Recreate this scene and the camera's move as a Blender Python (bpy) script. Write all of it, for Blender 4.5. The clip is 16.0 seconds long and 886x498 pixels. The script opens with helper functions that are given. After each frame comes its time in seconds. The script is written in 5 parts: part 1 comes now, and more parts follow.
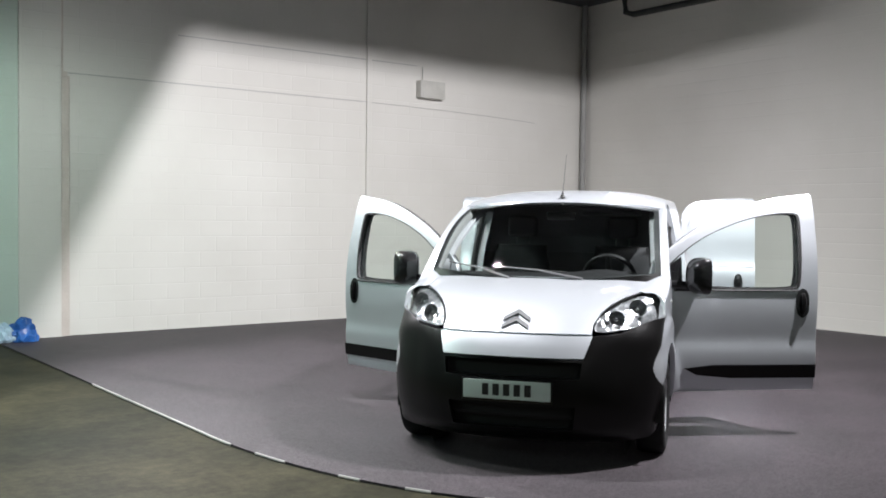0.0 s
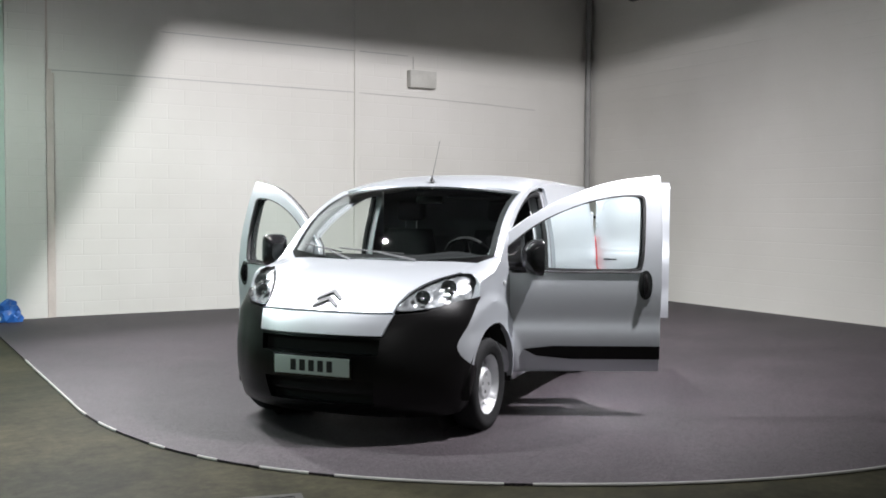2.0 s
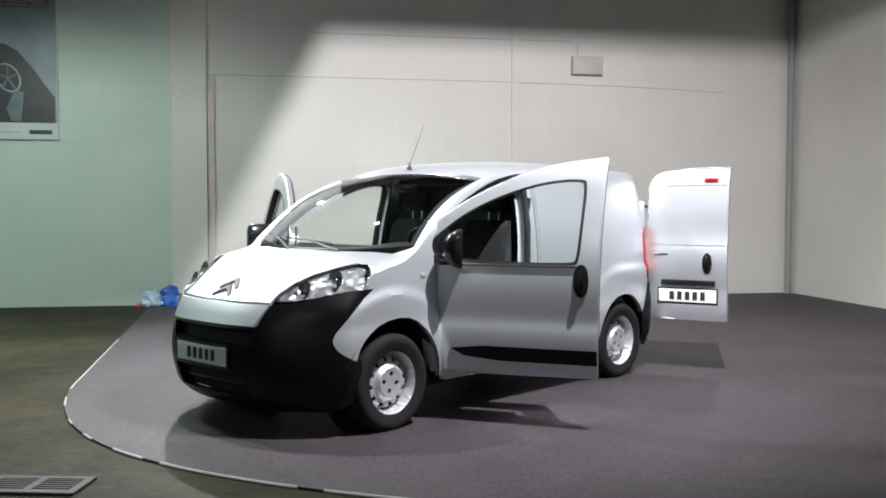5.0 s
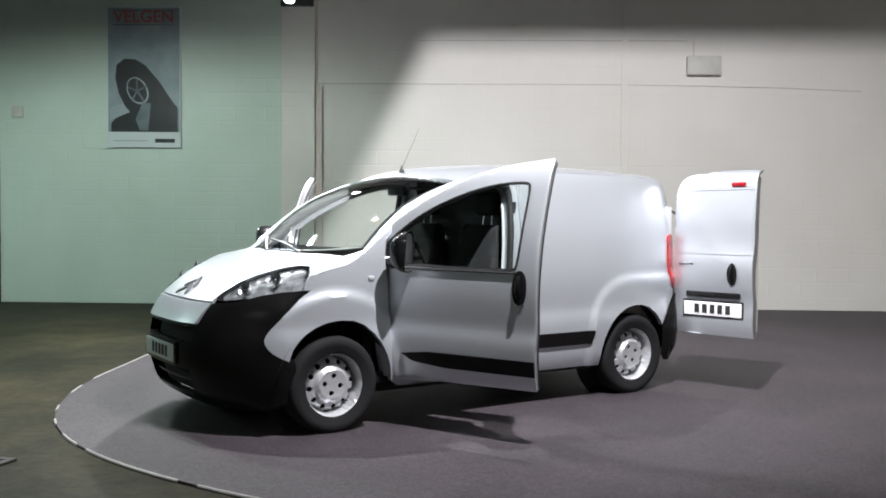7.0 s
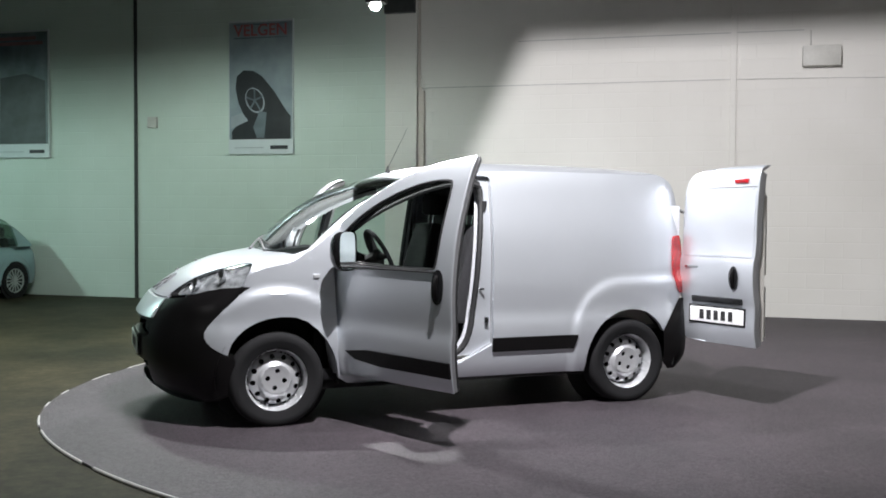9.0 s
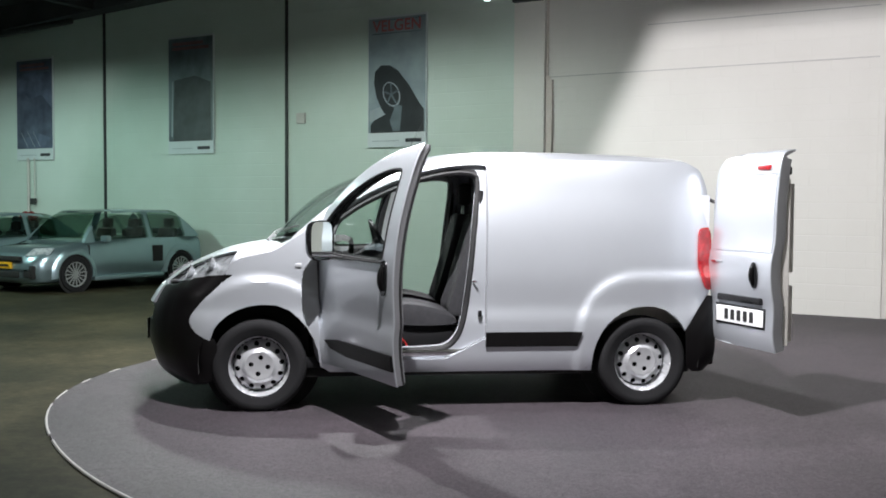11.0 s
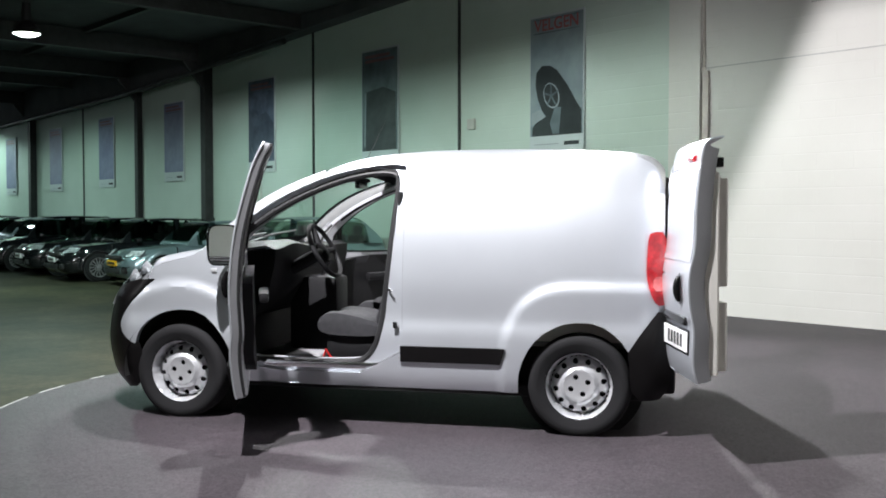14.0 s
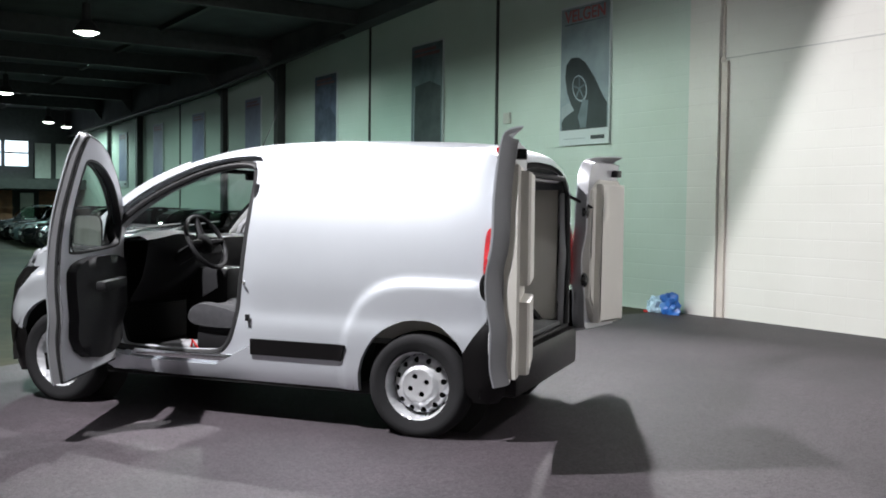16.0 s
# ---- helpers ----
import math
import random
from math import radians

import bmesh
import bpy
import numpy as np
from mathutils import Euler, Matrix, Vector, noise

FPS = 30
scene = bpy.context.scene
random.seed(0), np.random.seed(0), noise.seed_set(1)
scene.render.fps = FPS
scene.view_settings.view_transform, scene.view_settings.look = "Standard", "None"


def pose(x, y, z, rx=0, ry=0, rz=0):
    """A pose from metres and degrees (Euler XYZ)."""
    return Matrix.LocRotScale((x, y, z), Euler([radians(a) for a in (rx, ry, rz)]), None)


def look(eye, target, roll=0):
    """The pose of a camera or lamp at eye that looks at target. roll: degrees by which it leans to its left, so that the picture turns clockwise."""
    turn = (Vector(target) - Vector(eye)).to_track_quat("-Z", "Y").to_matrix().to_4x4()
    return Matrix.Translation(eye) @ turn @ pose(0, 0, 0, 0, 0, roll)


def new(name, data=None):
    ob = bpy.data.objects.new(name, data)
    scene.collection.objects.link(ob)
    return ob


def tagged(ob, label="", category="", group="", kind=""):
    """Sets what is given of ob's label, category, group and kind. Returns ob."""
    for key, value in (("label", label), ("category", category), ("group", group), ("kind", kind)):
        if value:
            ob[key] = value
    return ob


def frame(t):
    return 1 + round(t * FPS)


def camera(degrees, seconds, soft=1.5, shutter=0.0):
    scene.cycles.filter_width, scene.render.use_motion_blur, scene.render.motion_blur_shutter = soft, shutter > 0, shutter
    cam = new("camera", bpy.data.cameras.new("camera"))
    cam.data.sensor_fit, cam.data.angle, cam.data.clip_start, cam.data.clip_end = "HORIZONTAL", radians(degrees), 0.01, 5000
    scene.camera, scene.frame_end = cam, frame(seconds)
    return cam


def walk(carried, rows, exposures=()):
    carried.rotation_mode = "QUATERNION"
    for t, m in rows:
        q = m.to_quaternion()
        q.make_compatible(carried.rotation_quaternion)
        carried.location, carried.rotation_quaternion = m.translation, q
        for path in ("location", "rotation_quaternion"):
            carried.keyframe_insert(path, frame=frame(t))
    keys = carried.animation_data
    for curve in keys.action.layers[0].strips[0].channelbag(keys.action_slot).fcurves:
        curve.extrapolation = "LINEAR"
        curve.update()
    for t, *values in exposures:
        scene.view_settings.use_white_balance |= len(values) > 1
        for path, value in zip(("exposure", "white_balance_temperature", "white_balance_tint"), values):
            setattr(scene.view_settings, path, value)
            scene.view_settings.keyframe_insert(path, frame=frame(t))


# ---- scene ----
cam = camera(49.0, 16.0, soft=1.8)
PATH = [
    (0, (-3.411, -4.423, 1.481), (-2.195, -2.837, 1.416), 0.7),
    (0.5, (-3.005, -4.69, 1.475), (-1.857, -3.054, 1.418), 0.5),
    (1, (-2.64, -4.943, 1.467), (-1.484, -3.311, 1.413), 0.4),
    (1.5, (-2.364, -5.352, 1.447), (-1.284, -3.67, 1.378), 0.5),
    (2, (-2.023, -5.621, 1.447), (-0.995, -3.908, 1.361), 0.4),
    (2.5, (-1.626, -5.807, 1.437), (-0.719, -4.027, 1.346), 0.3),
    (3, (-1.173, -5.908, 1.429), (-0.386, -4.073, 1.335), 0.2),
    (3.5, (-0.664, -6.011, 1.417), (0.086, -4.16, 1.321), 0.2),
    (4, (-0.201, -6.12, 1.412), (0.43, -4.224, 1.312), 0.1),
    (6.5, (1.888, -6.258, 1.375), (1.932, -4.261, 1.291), 0.4),
    (7, (2.32, -6.244, 1.371), (2.247, -4.247, 1.291), 0.5),
    (7.5, (2.743, -6.198, 1.36), (2.559, -4.207, 1.285), 0.6),
    (8, (3.179, -6.146, 1.35), (2.883, -4.169, 1.279), 0.5),
    (10.5, (5.123, -5.406, 1.336), (4.261, -3.604, 1.25), 0.4),
    (11, (5.466, -5.191, 1.331), (4.489, -3.449, 1.242), 0.4),
    (11.5, (5.811, -4.956, 1.323), (4.718, -3.283, 1.237), 0.4),
    (12, (6.148, -4.661, 1.318), (4.939, -3.07, 1.237), 0.3),
    (12.5, (6.417, -4.301, 1.326), (5.104, -2.795, 1.249), 0.1),
    (13, (6.678, -3.945, 1.32), (5.283, -2.513, 1.248), -0.2),
    (13.5, (6.943, -3.585, 1.308), (5.489, -2.214, 1.237), -0.3),
    (14, (7.158, -3.21, 1.305), (5.657, -1.89, 1.231), -0.0),
    (14.5, (7.388, -2.868, 1.306), (5.842, -1.601, 1.225), 0.2),
    (15, (7.641, -2.506, 1.308), (5.996, -1.371, 1.248), 0.6),
    (15.5, (7.854, -2.133, 1.317), (6.181, -1.038, 1.277), 0.5),
    (16, (8.082, -1.758, 1.299), (6.406, -0.669, 1.215), 0.7),
]
walk(cam, [(t, look(eye, target, roll)) for t, eye, target, roll in PATH], [(0.0, 0.30), (2.5, 0.22), (4.0, 0.15), (8.0, 0.12), (11.0, 0.27), (14.0, 0.45), (16.0, 0.42)])

# ---- world and lights ----
world = bpy.data.worlds.new("world")
scene.world = world
world.use_nodes = True
bg = world.node_tree.nodes["Background"]
bg.inputs[0].default_value, bg.inputs[1].default_value = (0.82, 0.90, 0.90, 1), 0.08


def lamp_area(name, eye, target, size, watts, colour, size_y=None, spread=180):
    data = bpy.data.lights.new(name, "AREA")
    data.energy, data.color, data.size = watts, colour, size
    data.spread = radians(spread)
    if size_y:
        data.shape, data.size_y = "RECTANGLE", size_y
    ob = new(name, data)
    ob.matrix_world = look(eye, target)
    return ob


def lamp_spot(name, eye, target, degrees, watts, colour, blend=0.25, radius=0.12):
    data = bpy.data.lights.new(name, "SPOT")
    data.energy, data.color, data.spot_size, data.spot_blend, data.shadow_soft_size = watts, colour, radians(degrees), blend, radius
    ob = new(name, data)
    ob.matrix_world = look(eye, target)
    return ob


WHITE, GREENISH = (1.0, 0.985, 1.02), (0.68, 1.0, 0.91)
KEY = Vector((3.15, -1.75, 4.74))
lamp_spot("key_flood", KEY, (1.8, 4.4, 0.7), 138, 2450, WHITE, 0.9, 0.03)
lamp_spot("cross_flood", (-0.02, 5.52, 3.82), (2.2, 0.6, 0.6), 130, 720, WHITE, 0.5, 0.06)
# added fill with no lamp of its own, brightens carpet and rear-door linings
lamp_spot("rear_fill", (6.4, 4.3, 4.75), (4.7, 3.0, 0.0), 88, 340, WHITE, 1.0, 0.1)
# the first two are unseen, added to brighten hall wall and van front
BAYS_AND_FILLS = [(-2.2, 3.0, 4.2), (-3.6, -8.2, 4.2), (-9.2, 2.2, 4.2), (-20.0, 2.6, 4.2), (-29.0, 5.4, 4.2), (-30.8, 6.4, 4.2)]
for k, (x, y, z) in enumerate(BAYS_AND_FILLS[:5]):
    lamp_spot("bay_or_fill_light", (x, y, z - 0.06), (x, y + 0.5, 0), 166, (670, 260, 820, 520, 520)[k], ((0.86, 1.0, 0.94), (1.0, 0.99, 1.0))[k] if k < 2 else GREENISH, 0.35, 0.15)
lamp_spot("front_flood", (-0.25, 1.5, 4.74), (1.6, -0.2, 0), 104, 600, WHITE, 0.6, 0.05)


# ---- materials ----
def material(name, colour, rough=0.6, metal=0.0, colour2=None, scale=6.0, fine=60.0, bump=0.0, coat=0.0, detail=0.12, emit=None, spec=0.5, coat_rough=0.06):
    """A node material: colour varied at two scales, with a fine relief."""
    m = bpy.data.materials.new(name)
    m.use_nodes = True
    nt = m.node_tree
    n, link = nt.nodes, nt.links
    b = n["Principled BSDF"]
    b.inputs["Roughness"].default_value, b.inputs["Metallic"].default_value = rough, metal
    b.inputs["Coat Weight"].default_value = coat
    b.inputs["Coat Roughness"].default_value = coat_rough
    b.inputs["Specular IOR Level"].default_value = spec
    co = n.new("ShaderNodeTexCoord")
    big, small = n.new("ShaderNodeTexNoise"), n.new("ShaderNodeTexNoise")
    big.inputs["Scale"].default_value, small.inputs["Scale"].default_value = scale, fine
    big.inputs["Detail"].default_value, small.inputs["Detail"].default_value = 5, 3
    for t in (big, small):
        link.new(co.outputs["Object"], t.inputs["Vector"])
    ramp = n.new("ShaderNodeValToRGB")
    ramp.color_ramp.elements[0].position, ramp.color_ramp.elements[1].position = 0.36, 0.68
    c2 = colour2 or tuple(c * (1 - detail) for c in colour)
    ramp.color_ramp.elements[0].color, ramp.color_ramp.elements[1].color = (*c2, 1), (*colour, 1)
    link.new(big.outputs["Fac"], ramp.inputs["Fac"])
    mix = n.new("ShaderNodeMixRGB")
    mix.blend_type, mix.inputs["Fac"].default_value = "OVERLAY", detail
    link.new(ramp.outputs["Color"], mix.inputs[1])
    link.new(small.outputs["Fac"], mix.inputs[2])
    link.new(mix.outputs["Color"], b.inputs["Base Color"])
    if bump:
        bp = n.new("ShaderNodeBump")
        bp.inputs["Strength"].default_value, bp.inputs["Distance"].default_value = bump, 0.004
        link.new(small.outputs["Fac"], bp.inputs["Height"])
        link.new(bp.outputs["Normal"], b.inputs["Normal"])
    if emit:
        b.inputs["Emission Color"].default_value, b.inputs["Emission Strength"].default_value = (*emit[0], 1), emit[1]
    return m


def glass_material(name, tint=(0.86, 0.93, 0.9), gloss=0.02):
    m = bpy.data.materials.new(name)
    m.use_nodes = True
    nt = m.node_tree
    n, link = nt.nodes, nt.links
    n.remove(n["Principled BSDF"])
    tr, gl, mix, lw = n.new("ShaderNodeBsdfTransparent"), n.new("ShaderNodeBsdfGlossy"), n.new("ShaderNodeMixShader"), n.new("ShaderNodeLayerWeight")
    pw, ma = n.new("ShaderNodeMath"), n.new("ShaderNodeMath")
    pw.operation, ma.operation = "POWER", "MULTIPLY_ADD"
    pw.inputs[1].default_value, ma.inputs[1].default_value, ma.inputs[2].default_value = 5.0, 0.85, 0.05
    tr.inputs["Color"].default_value = (*tint, 1)
    gl.inputs["Roughness"].default_value = gloss
    lw.inputs["Blend"].default_value = 0.5
    link.new(lw.outputs["Facing"], pw.inputs[0])
    link.new(pw.outputs[0], ma.inputs[0])
    link.new(ma.outputs[0], mix.inputs[0])
    link.new(tr.outputs[0], mix.inputs[1])
    link.new(gl.outputs[0], mix.inputs[2])
    link.new(mix.outputs[0], n["Material Output"].inputs[0])
    return m


SILVER = material("silver_paint", (0.63, 0.66, 0.70), 0.39, 0.66, coat=0.8, coat_rough=0.13, scale=2, fine=900, detail=0.04)
# darker copy of the silver paint: puts shade into shut faces and gaps
SILVER_SHADED = material("silver_paint_shaded", (0.34, 0.345, 0.36), 0.45, 0.6, coat=0.2, scale=5, fine=300, detail=0.1)
SILVER_IN = material("silver_paint_inside", (0.60, 0.61, 0.64), 0.42, 0.35, coat=0.3, scale=3, fine=600, detail=0.06)
BLACKP = material("black_bumper_plastic", (0.005, 0.0046, 0.0048), 0.33, bump=0.1, fine=900, detail=0.1, spec=0.22)
GLOSSBLACK = material("gloss_black_trim", (0.012, 0.012, 0.013), 0.18, coat=0.4)
RUBBER = material("tyre_rubber", (0.010, 0.010, 0.011), 0.85, bump=0.3, fine=300, detail=0.2, spec=0.3)
SEAL = material("door_seal_rubber", (0.012, 0.012, 0.013), 0.6)
STEEL = material("silver_painted_steel", (0.60, 0.61, 0.625), 0.42, 0.6, scale=9, fine=300, detail=0.08)
WIPER = material("grey_wiper_arm", (0.16, 0.16, 0.165), 0.45, 0.2, detail=0.05)
FRIT = material("black_screen_border", (0.012, 0.013, 0.014), 0.7, detail=0.05, spec=0.2)
CHROME = material("chrome", (0.86, 0.87, 0.88), 0.16, 1.0, detail=0.02)
BADGE = material("dark_chrome", (0.14, 0.145, 0.15), 0.6, 0.3, detail=0.02)
REFLECTOR = material("faceted_reflector", (0.46, 0.475, 0.49), 0.27, 0.55, colour2=(0.20, 0.21, 0.22), scale=20, fine=45, detail=0.2)
DARK = material("dark_underbody", (0.01, 0.01, 0.01), 0.85)
CABIN = material("dark_grey_cabin_plastic", (0.0095, 0.0095, 0.0105), 0.55, bump=0.2, fine=500, spec=0.22)
CABINLIGHT = material("grey_cabin_trim", (0.21, 0.215, 0.215), 0.55, bump=0.1, fine=400)
FABRIC = material("dark_grey_seat_fabric", (0.021, 0.021, 0.024), 0.9, scale=30, fine=700, bump=0.4, detail=0.3)
# bulkhead grey is lightened to stand in for reflections on the windscreen
BULKHEAD = material("bulkhead_with_glass_haze", (0.075, 0.078, 0.083), 0.6, scale=4, fine=120, detail=0.25)
LINER = material("black_headliner", (0.02, 0.02, 0.021), 0.9, bump=0.2, fine=500)
BEIGE = material("white_door_lining", (0.78, 0.76, 0.70), 0.5, scale=3, fine=200, detail=0.06)
PLATE = material("plate_white_green", (0.62, 0.70, 0.66), 0.4, detail=0.05)
PLATEWHITE = material("plate_white", (0.82, 0.82, 0.82), 0.4, detail=0.05)
INK = material("black_ink", (0.02, 0.02, 0.02), 0.5)
CLEARLENS = material("pale_pink_lens", (0.52, 0.10, 0.10), 0.12, coat=0.8, scale=30, detail=0.2)
REDLENS = material("red_lamp_lens", (0.50, 0.012, 0.018), 0.14, colour2=(0.25, 0.006, 0.01), coat=0.8, scale=22, fine=120, detail=0.3)
GLASS = glass_material("window_glass")
LENS = glass_material("headlamp_glass", (0.95, 0.97, 0.97))
MIRROR = material("mirror_glass", (0.9, 0.92, 0.92), 0.02, 1.0, detail=0.0)
BAGGREY = material("grey_white_bag", (0.24, 0.24, 0.25), 0.5, scale=14, detail=0.4)
RED = material("red_plastic", (0.6, 0.02, 0.02), 0.35)


# ---- mesh helpers ----
def part(name, bm, mat, parent=None, label="", smooth=True, sharp=35):
    me = bpy.data.meshes.new(name)
    bmesh.ops.remove_doubles(bm, verts=bm.verts, dist=1e-5)
    bm.normal_update()
    if smooth:
        for f in bm.faces:
            f.smooth = True
        for e in bm.edges:
            if len(e.link_faces) == 2 and e.calc_face_angle(0) > radians(sharp):
                e.smooth = False
    bm.to_mesh(me)
    bm.free()
    me.materials.append(mat)
    ob = new(name, me)
    ob.shadow_terminator_geometry_offset = 0.25
    if parent:
        ob.parent = parent
    if label:
        tagged(ob, label)
    return ob


def thing(name, label, category, m=None, group="", kind=""):
    ob = tagged(new(name), label, category, group, kind)
    ob.empty_display_size = 0.1
    if m is not None:
        ob.matrix_world = m
    return ob


def box(bm, lo, hi, bevel=0.0, seg=2, m=None):
    r = bmesh.ops.create_cube(bm, size=1.0)
    vs = r["verts"]
    for v in vs:
        v.co = Vector([lo[i] + (v.co[i] + 0.5) * (hi[i] - lo[i]) for i in range(3)])
    if bevel:
        es = list({e for v in vs for e in v.link_edges})
        out = bmesh.ops.bevel(bm, geom=es, offset=bevel, segments=seg, profile=0.6, affect="EDGES")
        vs = list({v for f in out["faces"] for v in f.verts} | {v for v in vs if v.is_valid})
    if m is not None:
        for v in vs:
            v.co = m @ v.co
    return bm


def block(lo, hi, bevel=0.0, seg=2, m=None):
    return box(bmesh.new(), lo, hi, bevel, seg, m)


def lathe(bm, profile, n=48, axis="Y", closed=False):
    """Turns (radius, height) pairs round an axis."""
    rings = []
    for r, h in profile:
        ring = []
        for i in range(n):
            a = 2 * math.pi * i / n
            c, s = r * math.cos(a), r * math.sin(a)
            ring.append(bm.verts.new((c, h, s) if axis == "Y" else (c, s, h)))
        rings.append(ring)
    pairs = list(zip(rings, rings[1:])) + ([(rings[-1], rings[0])] if closed else [])
    for a, b in pairs:
        for i in range(n):
            j = (i + 1) % n
            bm.faces.new((a[i], a[j], b[j], b[i]) if axis == "Y" else (a[j], a[i], b[i], b[j]))
    return bm


def tube(bm, pts, r, n=8, caps=True):
    """A round bar along points; r is a number or one per point."""
    pts = [Vector(p) for p in pts]
    rings = []
    for i, p in enumerate(pts):
        d = (pts[min(i + 1, len(pts) - 1)] - pts[max(i - 1, 0)]).normalized()
        up = Vector((0, 0, 1)) if abs(d.z) < 0.9 else Vector((1, 0, 0))
        u = d.cross(up).normalized()
        w = u.cross(d)
        rr = r if isinstance(r, (int, float)) else r[i]
        rings.append([bm.verts.new(p + rr * (math.cos(2 * math.pi * k / n) * u + math.sin(2 * math.pi * k / n) * w)) for k in range(n)])
    for a, b in zip(rings, rings[1:]):
        for k in range(n):
            bm.faces.new((a[k], a[(k + 1) % n], b[(k + 1) % n], b[k]))
    if caps:
        bm.faces.new(rings[0][::-1])
        bm.faces.new(rings[-1])
    return bm


def grid(bm, rows, flip=False, wrap=False):
    """Quads between rows of points."""
    vs = [[bm.verts.new(p) for p in row] for row in rows]
    for a, b in zip(vs, vs[1:]):
        n = len(a)
        for i in range(n if wrap else n - 1):
            q = (a[i], a[(i + 1) % n], b[(i + 1) % n], b[i])
            bm.faces.new(q[::-1] if flip else q)
    return bm


def dense(loop, step):
    out = []
    for a, b in zip(loop, loop[1:] + loop[:1]):
        n = max(1, int(math.dist(a, b) / step))
        out += [(a[0] + (b[0] - a[0]) * k / n, a[1] + (b[1] - a[1]) * k / n) for k in range(n)]
    return out


def smooth_loop(loop, rounds=2, keep=()):
    """Rounds the corners of a closed loop of 2D points (Chaikin), save those that are kept."""
    for _ in range(rounds):
        out = []
        n = len(loop)
        for i in range(n):
            p, q = loop[i], loop[(i + 1) % n]
            kp, kq = p in keep, q in keep
            out.append(p if kp else (0.75 * p[0] + 0.25 * q[0], 0.75 * p[1] + 0.25 * q[1]))
            if not kq:
                out.append((0.25 * p[0] + 0.75 * q[0], 0.25 * p[1] + 0.75 * q[1]))
        loop = out
    return loop


def inside(p, loop):
    x, y = p
    hit = False
    for (x0, y0), (x1, y1) in zip(loop, loop[1:] + loop[:1]):
        if (y0 > y) != (y1 > y) and x < (x1 - x0) * (y - y0) / (y1 - y0) + x0:
            hit = not hit
    return hit


def near(p, loop, d):
    for a, b in zip(loop, loop[1:] + loop[:1]):
        ax, ay, bx, by = *a, *b
        l2 = (bx - ax) ** 2 + (by - ay) ** 2
        t = 0 if l2 == 0 else max(0, min(1, ((p[0] - ax) * (bx - ax) + (p[1] - ay) * (by - ay)) / l2))
        if math.hypot(p[0] - ax - t * (bx - ax), p[1] - ay - t * (by - ay)) < d:
            return True
    return False


def sheet(bm, outline, f, step=0.06, holes=(), edge=0.04, depth=0.0, flip=False):
    """A panel cut to a 2D outline (with holes), laid on the surface f(u, v). depth: a rim turned back by that vector."""
    from mathutils import geometry
    loops = [dense(outline, edge)] + [dense(h, edge) for h in holes]
    pts, edges = [], []
    for lp in loops:
        k = len(pts)
        pts += lp
        edges += [(k + i, k + (i + 1) % len(lp)) for i in range(len(lp))]
    us, vs_ = [p[0] for p in loops[0]], [p[1] for p in loops[0]]
    nu, nv = int((max(us) - min(us)) / step), int((max(vs_) - min(vs_)) / step)
    for i in range(1, nu + 1):
        for j in range(1, nv + 1):
            p = (min(us) + i * step + (0.5 * step if j % 2 else 0) - 0.25 * step, min(vs_) + j * step - 0.3 * step)
            if inside(p, loops[0]) and not any(inside(p, h) for h in loops[1:]) and not any(near(p, h, 0.4 * step) for h in loops):
                pts.append(p)
    v2, e2, f2, *_ = geometry.delaunay_2d_cdt([Vector(p) for p in pts], edges, [], 0, 1e-5)
    verts = [bm.verts.new(f(p.x, p.y)) for p in v2]
    faces = []
    for tri in f2:
        c = sum((v2[i] for i in tri), Vector((0, 0))) / len(tri)
        if inside(c, loops[0]) and not any(inside(c, h) for h in loops[1:]):
            faces.append(bm.faces.new([verts[i] for i in (tri[::-1] if flip else tri)]))
    for v in verts:
        if not v.link_faces:
            bm.verts.remove(v)
    if depth:
        rim = [e for fc in faces for e in fc.edges if len(e.link_faces) == 1]
        new_v = {}
        for e in set(rim):
            fc = e.link_faces[0]
            for v in e.verts:
                if v not in new_v:
                    new_v[v] = bm.verts.new(v.co + Vector(depth))
            lv = [l.vert for l in fc.loops]
            a, b = e.verts
            if lv[(lv.index(a) + 1) % len(lv)] != b:
                a, b = b, a
            bm.faces.new((b, a, new_v[a], new_v[b]))
    return bm


def table(x, xs, ys):
    return float(np.interp(x, xs, ys))


def smooth_table(xs, ys):
    """A smooth curve through a few (x, y) pairs."""
    xs, ys = np.array(xs, float), np.array(ys, float)
    d = np.gradient(ys, xs)

    def g(x):
        x = min(max(x, xs[0]), xs[-1])
        i = min(int(np.searchsorted(xs, x, side="right")) - 1, len(xs) - 2)
        h = xs[i + 1] - xs[i]
        t = (x - xs[i]) / h
        return float((2 * t ** 3 - 3 * t ** 2 + 1) * ys[i] + (t ** 3 - 2 * t ** 2 + t) * h * d[i] + (3 * t ** 2 - 2 * t ** 3) * ys[i + 1] + (t ** 3 - t ** 2) * h * d[i + 1])
    return g


